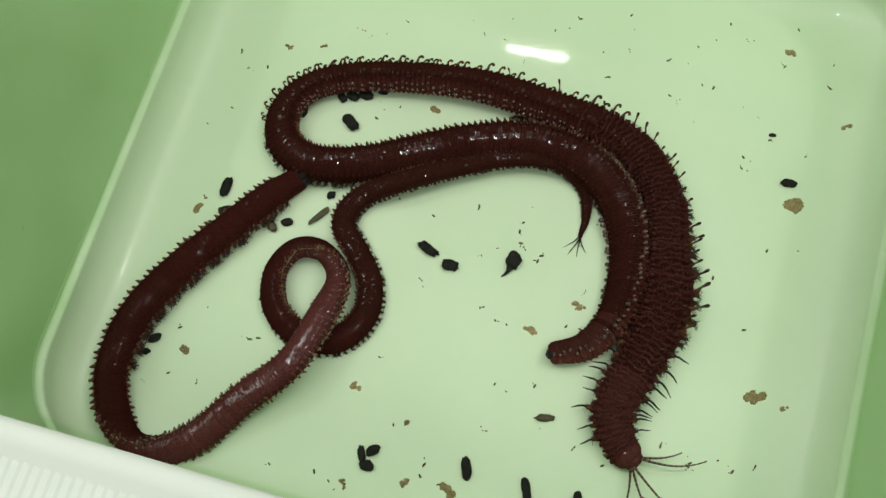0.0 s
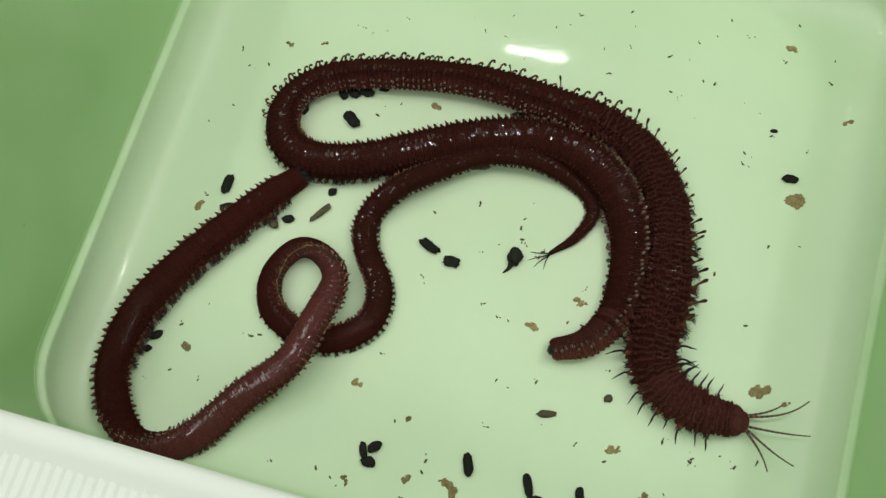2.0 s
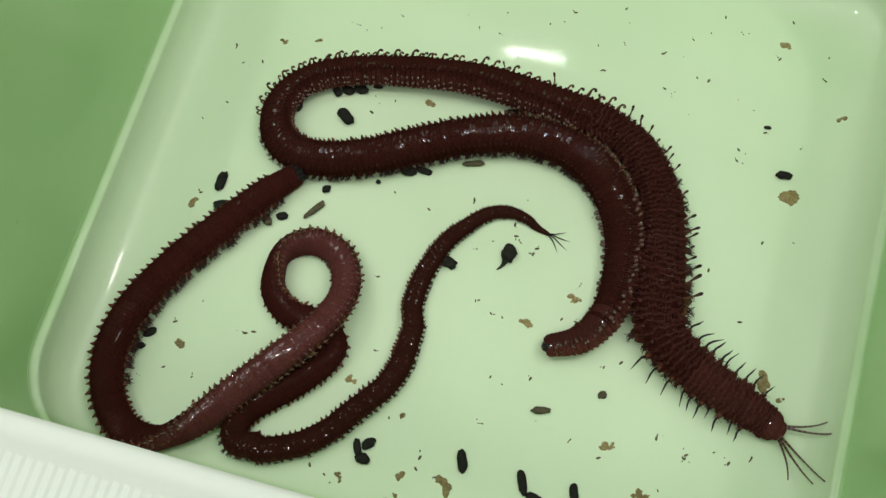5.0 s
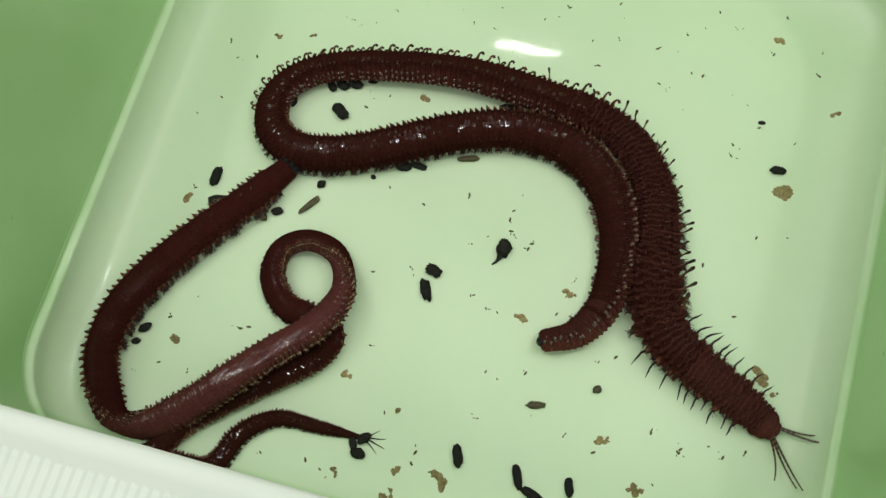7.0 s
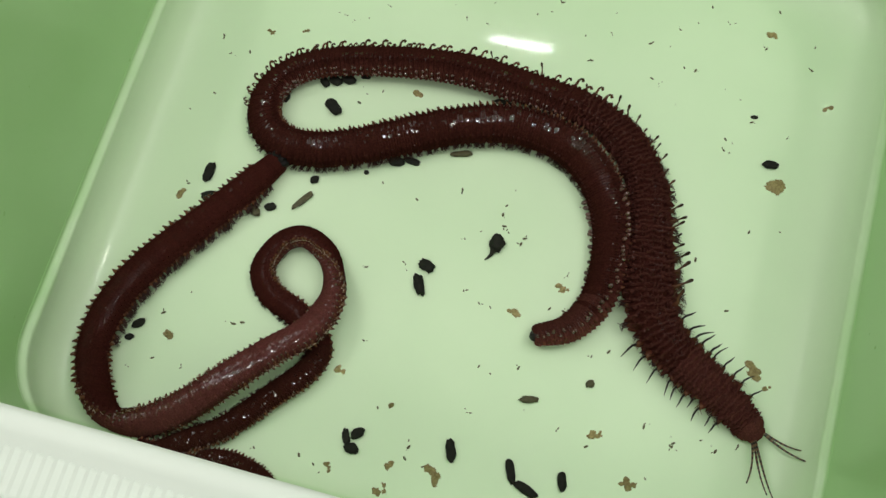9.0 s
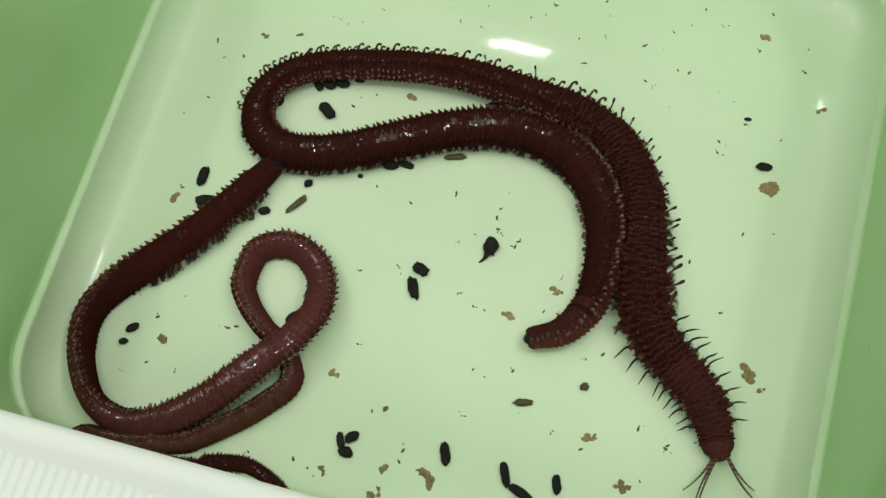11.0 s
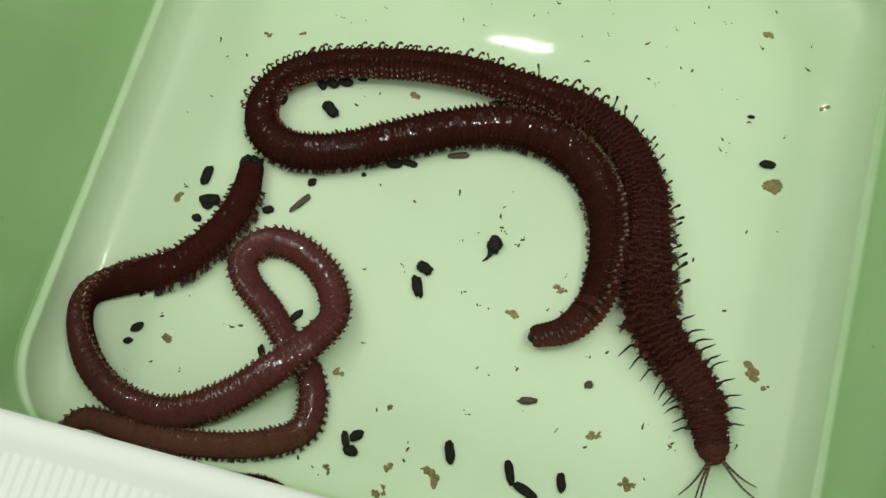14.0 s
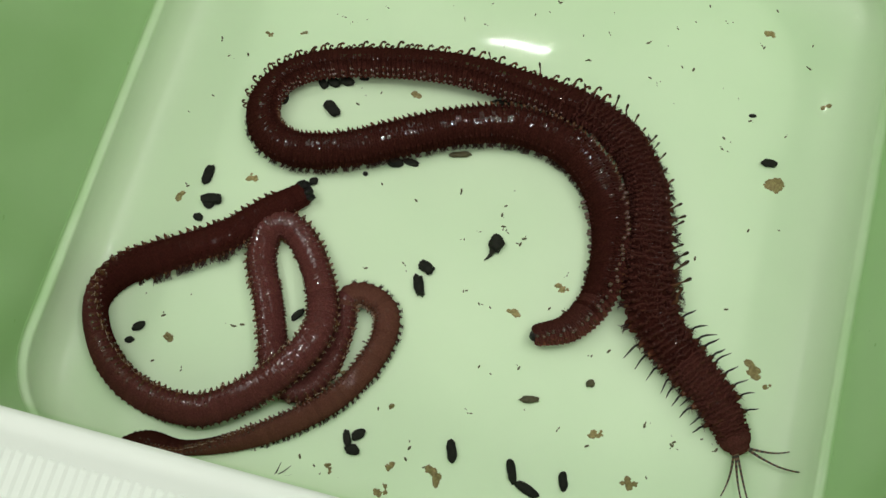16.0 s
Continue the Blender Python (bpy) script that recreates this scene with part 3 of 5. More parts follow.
def head_of_long_worm():
    """Rounded front lobe with mouth ring and five ringed feelers."""
    r = lookup(LONG_RADII, 1.0)
    bm = bmesh.new()
    rings(bm, [ring_section(k, x, 3.0) for x, k in ((-0.5, 0.9), (-0.2, 1.0), (0.1, 1.0), (0.35, 0.92), (0.52, 0.76), (0.6, 0.66), (0.68, 0.68), (0.82, 0.6), (0.94, 0.42), (1.0, 0.2))])
    head = part("head", mesh_of(bm, SKIN_NECK), LONG_WORM, "rounded dark head lobe with five feelers")
    head.scale = (r * MM, r * MM, r * MM)
    feelers = []
    for i, (y, z, length) in enumerate(((0.44, 0.05, 2.6), (0.34, 0.2, 4.0), (-0.28, 0.22, 4.0), (-0.36, 0.16, 3.7), (-0.44, 0.05, 3.0))):
        bm = bmesh.new()
        bend = 0.16 * (1.3, 1.8, 0.5, 0.8, -0.8)[i]
        n = 18
        tube(bm, [(length * k / n, bend * length * (k / n) ** 3, -0.1 * (k / n) ** 2 + 0.10 * math.sin(3 * k / n)) for k in range(n + 1)], [0.095 - 0.055 * k / n for k in range(n + 1)], 7)
        ob = part("feeler", mesh_of(bm, FEELER), head, "thin dark-ringed feeler")
        feelers.append((ob, (0.72, y, z)))
    return head, feelers


HEAD, FEELERS = head_of_long_worm()


def ends_of_worms():
    """Blunt dark end of the long worm, black jaw plates of the slim one, and its tail cirri."""
    for k in range(5):
        bm = bmesh.new()
        blob(bm, (0.42, 0.36, 0.4), k, 0.3)
        ob = part("jaw_plate", mesh_of(bm, BLACK), SLIM_BODY[0][0], "black horny jaw plate")
        ob.location = (-0.42 - 0.12 * (k % 2), -0.62 + 0.31 * k, -0.1 + 0.18 * (k % 2))
    for k in range(2):
        bm = bmesh.new()
        blob(bm, (0.3, 0.3, 0.3), 9 + k, 0.3)
        ob = part("jaw_plate", mesh_of(bm, BLACK), LONG_BODY[0][0], "small black horny jaw plate")
        ob.location = (-0.32, -0.55 + 0.35 * k, -0.2)
    tip = SLIM_BODY[-1][0]
    for k, a in enumerate((-32, -10, 12, 34)):
        bm = bmesh.new()
        length = (9.0, 12.0, 11.0, 8.0)[k]
        tube(bm, [(0.5 + length * j / 6, 0.4 * math.sin(j * 0.7 + k), -0.2 + 0.5 * math.sin(0.5 * j)) for j in range(7)], [0.34, 0.3, 0.26, 0.22, 0.18, 0.13, 0.06], 6)
        ob = part("tail_cirrus", mesh_of(bm, BLACK), tip, "thin dark tail thread")
        ob.matrix_basis = pose(0, 0, 0, 0, 0, a)


ends_of_worms()


# ---- litter on the floor ----
# each: x, y, half length, half width in millimetres, turn in degrees
PELLETS = [
    (-26.0, 40.9, 1.6, 1.0, -60), (-23.5, 41.2, 1.6, 1.2, -40), (-20.5, 41.5, 1.9, 1.2, -5), (-16.5, 42.4, 1.2, 0.5, -10),
    (-35.1, 37.4, 1.5, 1.2, -60), (-23.8, 34.2, 2.5, 1.5, -60), (-51.5, 17.6, 2.6, 1.2, -105), (-50.2, 11.4, 2.6, 1.4, -5),
    (-50.9, 10.1, 1.2, 1.0, -30), (-53.0, 7.1, 1.1, 1.0, -0), (-29.8, -16.1, 1.8, 0.9, 35), (-36.9, -24.0, 1.5, 0.8, -70),
    (-27.5, 15.6, 1.0, 1.0, -0), (-15.8, 17.5, 0.6, 0.6, -0), (-9.0, 20.0, 2.0, 1.2, -5), (-5.4, 20.2, 2.0, 0.9, -20),
    (-37.1, 8.9, 1.4, 1.0, 20), (-63.8, -18.3, 1.5, 1.0, 15), (-65.5, -21.3, 1.0, 0.8, 30), (76.2, 19.0, 1.9, 1.1, -15),
    (74.0, 31.5, 0.9, 0.5, -0), (3.0, -46.0, 2.5, 1.1, -88), (15.1, -50.2, 2.8, 1.0, -85), (25.5, -52.3, 2.1, 1.0, -85),
    (18.0, -53.8, 2.8, 1.1, -40), (-18.6, -43.0, 1.8, 0.9, -75), (-16.2, -42.3, 1.6, 1.2, 20), (-17.5, -45.4, 1.6, 1.2, -0),
    (15.9, 35.4, 2.5, 0.8, -10),
]
HUSKS = [
    (-40.4, 7.8, 1.4, 1.1, -80), (5.8, 22.0, 2.6, 0.8, 5), (19.3, -35.3, 2.1, 0.8, -5), (-30.0, 10.4, 3.0, 0.8, 38),
    (32.3, -32.0, 0.8, 1.0, -90),
]
FLAKES = [
    (81.7, 53.5, 3.2, 1.4, -15), (77.2, 13.2, 1.9, 2.1, 50), (16.4, -15.7, 2.1, 1.0, -10), (-1.0, -50.5, 2.2, 1.4, -30),
    (39.0, -52.6, 1.4, 1.1, -40), (32.9, -42.7, 1.5, 0.9, -20), (27.2, -10.7, 1.6, 1.1, -60), (-20.4, -28.7, 1.1, 0.9, -10),
    (-30.4, 55.4, 1.9, 0.5, 20), (-39.6, 55.2, 1.0, 0.6, -10), (-11.8, -53.6, 1.5, 1.0, -0), (-4.0, 38.1, 1.0, 1.0, -60),
    (-9.7, -48.8, 0.9, 0.8, -0), (-22.3, -49.0, 1.2, 0.6, -60), (-57.3, -20.9, 1.0, 0.8, -0), (-57.6, 12.5, 0.8, 1.1, -60),
    (92.3, 33.9, 0.9, 1.5, -80), (-9.4, -36.1, 0.6, 0.6, -0), (69.5, -32.9, 1.0, 0.8, -30), (-41.5, 16.8, 1.2, 1.0, -20),
]
SPECKS_FAR = [(-50.8, 54.2), (-44.3, 49.5), (-51.9, 38.4), (-57.3, 34.2), (-48.9, 49.2), (-19.6, 58.4), (-16.1, 59.0), (-6.1, 43.3), (-12.4, 38.7), (-16.1, 38.0), (-17.9, 35.7), (7.6, 58.4), (14.5, 63.3), (17.0, 51.6), (24.7, 60.0), (28.2, 60.7), (31.0, 63.3), (36.0, 53.9), (43.9, 60.3), (42.3, 54.7), (51.4, 51.6), (58.9, 55.5), (63.4, 57.4)]
SPECKS_MID = [(43.4, 64.4), (61.5, 44.1), (52.5, 39.9), (66.7, 25.8), (68.2, 24.8), (58.9, 44.9), (71.3, 36.2), (83.5, 60.3), (89.0, 27.3), (95.3, 33.2), (73.3, 30.2), (-6.7, -4.8), (-4.3, 10.8), (6.0, 13.2), (15.9, 9.2), (6.4, 1.2), (15.8, 3.3), (18.8, -0.1), (19.7, 1.2), (15.2, 4.2), (29.1, -7.0), (-15.3, -5.4), (-53.2, -11.1), (-41.7, -18.1)]
SPECKS_NEAR = [(-45.3, -17.8), (-43.5, -18.4), (-54.1, -28.1), (-65.2, -27.8), (-60.3, -25.9), (-12.0, 15.0), (9.3, -13.9), (11.7, -14.8), (33.0, -25.9), (36.7, -24.9), (17.4, -28.4), (11.4, -29.6), (7.1, -38.0), (-12.2, -36.8), (-15.5, -22.2), (-5.7, -45.1), (-6.5, -47.4), (-2.8, -49.1), (-28.2, -46.6), (-25.2, -48.5), (-24.0, -50.2), (-20.2, -51.0), (-37.5, -45.1)]
SPECKS_REST = [(24.8, -41.8), (30.8, -45.1), (42.5, -51.7), (48.2, -45.1), (48.8, -44.5), (57.3, -46.2), (54.6, -43.9), (18.3, -37.4), (69.6, 2.6), (76.5, 2.6), (57.1, -3.9), (32.4, 8.8), (24.5, -15.2), (27.5, -15.8), (56.1, 50.8), (67.3, 61.9), (-11.5, 62.8), (4.9, 62.8), (-3.2, 48.4), (-58.8, -15.8), (-63.0, -10.7), (45.9, -20.9), (62.1, -45.1), (62.7, -15.8)]
SPECKS_MORE = [(71.0, 57.0), (91.0, 51.0), (79.0, 50.0), (89.0, 44.0), (37.0, 47.0), (51.0, 42.0), (68.0, 39.0), (56.0, 35.0), (66.0, 23.0), (81.0, 26.0), (94.0, 21.0), (86.0, 16.0), (-56.0, 15.0), (10.0, 3.0), (18.0, 13.0), (6.0, -11.0), (9.0, -28.0), (43.0, -41.0), (-22.0, 60.0), (13.0, 57.0), (-17.0, 40.0), (15.0, 7.0)]


def grain_thing(name, a, b, seed, mat, height, rough, label, category, group):
    bm = bmesh.new()
    blob(bm, (0.93 * a * MM, 0.9 * b * MM, height * b * MM), seed, rough, 3)
    ob = new(name, mesh_of(bm, mat))
    return tagged(ob, label, category, group)


def flake_thing(a, b, seed, label):
    """A soft clump of food, thick in the middle and frayed at its edge: one skin over a heap of lumps."""
    rnd = random.Random(seed)
    lumps = []
    for k in range(13):
        x = rnd.uniform(-0.8, 0.8) * a
        lumps.append((x, rnd.gauss(0, 0.4) * b + 0.4 * b * math.sin(2.2 * x / a + seed), rnd.uniform(0.16, 0.46) * b))
    nx, ny = 34, 26

    def heap(i, j):
        x, y = (i / nx - 0.5) * 2.7 * a, (j / ny - 0.5) * 3.4 * b
        h = sum(math.exp(-((x - u) ** 2 + (y - v) ** 2) / (r * r)) for u, v, r in lumps)
        h += 0.4 * noise.noise(Vector((x * 1.9, y * 1.9, seed))) + 0.3 * noise.noise(Vector((x * 4.5, y * 4.5, seed)))
        return x, y, h - 0.3

    grid = {(i, j): heap(i, j) for i in range(nx + 1) for j in range(ny + 1)}
    solid = {(i, j) for i in range(1, nx - 1) for j in range(1, ny - 1) if sum(grid[i + p, j + q][2] for p in (0, 1) for q in (0, 1)) > 0}
    best = []
    while solid:
        todo = [solid.pop()]
        seen = []
        while todo:
            c = todo.pop()
            seen.append(c)
            for d in ((1, 0), (-1, 0), (0, 1), (0, -1)):
                e = (c[0] + d[0], c[1] + d[1])
                if e in solid:
                    solid.discard(e)
                    todo.append(e)
        best = max(best, seen, key=len)
    bm = bmesh.new()
    top, low = {}, {}

    def corner(table, i, j, raised):
        if (i, j) not in table:
            x, y, h = grid[i, j]
            table[i, j] = bm.verts.new(Vector((x, y, 0.06 + 0.42 * math.sqrt(max(h, 0)) if raised else 0.0)) * MM)
        return table[i, j]

    cells = set(best)
    for i, j in best:
        ring = ((i, j), (i + 1, j), (i + 1, j + 1), (i, j + 1))
        bm.faces.new([corner(top, *c, True) for c in ring])
        bm.faces.new([corner(low, *c, False) for c in reversed(ring)])
        for k, d in enumerate(((0, -1), (1, 0), (0, 1), (-1, 0))):
            if (i + d[0], j + d[1]) not in cells:
                p, q = ring[k], ring[(k + 1) % 4]
                bm.faces.new((corner(top, *q, True), corner(top, *p, True), corner(low, *p, False), corner(low, *q, False)))
    ob = new("food_scrap", mesh_of(bm, FLAKE))
    return tagged(ob, label, "scrap", "scraps on the tub floor")


for i, (x, y, a, b, turn) in enumerate(PELLETS):
    ob = grain_thing("pellet", a, b, i, PELLET, 0.55, 0.22, "small black lumpy pellet lying on the tub floor", "pellet", "pellets on the tub floor")
    ob.matrix_basis = pose(x * MM, y * MM, 0.0, 0, 0, turn)
for i, (x, y, a, b, turn) in enumerate(HUSKS):
    ob = grain_thing("husk", a, b, 40 + i, HUSK, 0.6, 0.3, "olive brown seed-like husk lying on the tub floor", "husk", "husks on the tub floor")
    ob.matrix_basis = pose(x * MM, y * MM, 0.0, 0, 0, turn)
for i, (x, y, a, b, turn) in enumerate(FLAKES):
    ob = flake_thing(a, b, i + 1, "ragged brown food scrap lying on the tub floor")
    ob.matrix_basis = pose(x * MM, y * MM, 0.0, 0, 0, turn)


def specks():
    """Tiny dark crumbs strewn over the floor."""
    rnd = random.Random(5)
    bm = bmesh.new()
    for x, y in SPECKS_FAR + SPECKS_MID + SPECKS_NEAR + SPECKS_REST + SPECKS_MORE:
        for k in range(rnd.choice((1, 1, 2, 3))):
            r = rnd.uniform(0.12, 0.42) / (1 + 0.5 * k)
            turn = rnd.uniform(0, 6.3)
            made = bmesh.ops.create_icosphere(bm, subdivisions=1, radius=1)
            for v in made["verts"]:
                u, w, h = v.co.x * r * 1.6, v.co.y * r * 0.7, (v.co.z + 0.9) * r * 0.4
                v.co = Vector((x + k * 0.7 * math.cos(turn) + u * math.cos(turn) - w * math.sin(turn), y + k * 0.7 * math.sin(turn) + u * math.sin(turn) + w * math.cos(turn), h)) * MM
    return tagged(new("crumbs", mesh_of(bm, HUSK)), "tiny olive and brown crumbs strewn over the tub floor", "crumbs", "", "stuff")


specks()


def teardrop():
    """A black pellet drawn out into a bent tail."""
    bm = bmesh.new()
    blob(bm, (1.9 * MM, 1.6 * MM, 0.9 * MM), 3, 0.35, 3)
    tube(bm, [Vector(p) * MM for p in ((0.6, 0, 0.8), (1.9, 0.1, 0.65), (2.9, 0.15, 0.5), (3.8, -0.1, 0.35), (4.6, -0.5, 0.25))], [1.1 * MM, 0.75 * MM, 0.42 * MM, 0.28 * MM, 0.1 * MM], 8)
    ob = new("pellet", mesh_of(bm, PELLET))
    ob.matrix_basis = pose(0.0135, -0.0002, 0, 0, 0, -122)
    tagged(ob, "black teardrop pellet with a thin bent tail", "pellet", "pellets on the tub floor")


teardrop()
PUSHED = grain_thing("pellet", 2.5, 1.2, 71, PELLET, 0.55, 0.4, "black pellet pushed about by the crawling worm", "pellet", "pellets on the tub floor")
ROLLED = grain_thing("pellet", 1.8, 1.4, 72, PELLET, 0.55, 0.4, "black pellet pushed about by the crawling worm", "pellet", "pellets on the tub floor")
DRIFTING = flake_thing(2.8, 1.5, 73, "ragged brown food scrap nudged by the worm's feelers")


# ---- what moves ----
def glide(points, n=14):
    """A smooth line through the points."""
    p = np.array(points, float)
    q = np.vstack([2 * p[0] - p[1], p, 2 * p[-1] - p[-2]])
    out = []
    for i in range(1, len(q) - 2):
        a, b, c, d = q[i - 1:i + 3]
        for k in range(n):
            u = k / n
            out.append(0.5 * (2 * b + (c - a) * u + (2 * a - 5 * b + 4 * c - d) * u * u + (3 * b - a - 3 * c + d) * u ** 3))
    out.append(p[-1])
    return np.array(out)


def along(points, marks, radii, start=0.0, end=1.0, roll=None):
    """Poses of the rings at the given marks (0 to 1 along the body) on a line of (x, y, lift) in millimetres."""
    line = glide(points)
    s = np.r_[0, np.cumsum(np.linalg.norm(np.diff(line[:, :2], axis=0), axis=1))]
    s /= s[-1]
    poses = []
    for f in marks:
        g = (f - start) / (end - start)
        at = lambda v: np.array([np.interp(v, s, line[:, k]) for k in range(3)])
        x, y, lift = at(g)
        e = 0.008 / (end - start)
        a, b = at(max(g - e, 0)), at(min(g + e, 1))
        rise = (lookup(radii, min(f + 0.008, 1)) - lookup(radii, max(f - 0.008, 0))) * FLAT
        t = Vector((b[0] - a[0], b[1] - a[1], b[2] - a[2] + rise)).normalized()
        up = Vector((0, 0, 1))
        left = up.cross(t).normalized()
        up = t.cross(left)
        turn = Matrix((t, left, up)).transposed().to_4x4()
        if roll:
            turn = turn @ Matrix.Rotation(radians(lookup(roll, f)), 4, "X")
        z = lookup(radii, f) * FLAT + max(lift, 0)
        poses.append(Matrix.Translation(Vector((x, y, z)) * MM) @ turn)
    return poses


def rolls(t):
    """How the slim worm's body is twisted along its length at a given time."""
    late = min(max((t - 9) / 3, 0), 1)
    tail = 160 * late
    heel = min(max((t - 2.5) / 1.0, 0), 1) * min(max((6.5 - t) / 2.0, 0), 1)
    return [(0, 0), (0.09, 0), (0.13, -50 * late), (0.16, -105 * late), (0.20, -128 * late), (0.23, -10 - 122 * late), (0.26, -65 - 72 * late), (0.29, -125 - 20 * late), (0.31, -160), (0.35, -165), (0.39, -195), (0.45, -200),
            (0.51, -300 + 100 * late), (0.57, -320 + 115 * late - 50 * heel), (0.62, -335 + 122 * late - 70 * heel), (0.68, -350 + 0.95 * tail - 40 * heel), (0.8, -360 + tail), (0.9, -350), (1, -360)]


LONG_TWIST = [(0, -55), (0.08, -45), (0.15, -25), (0.25, -12), (0.4, -15), (0.5, -30), (0.6, -35), (0.75, -15), (0.84, 0), (1, 0)]


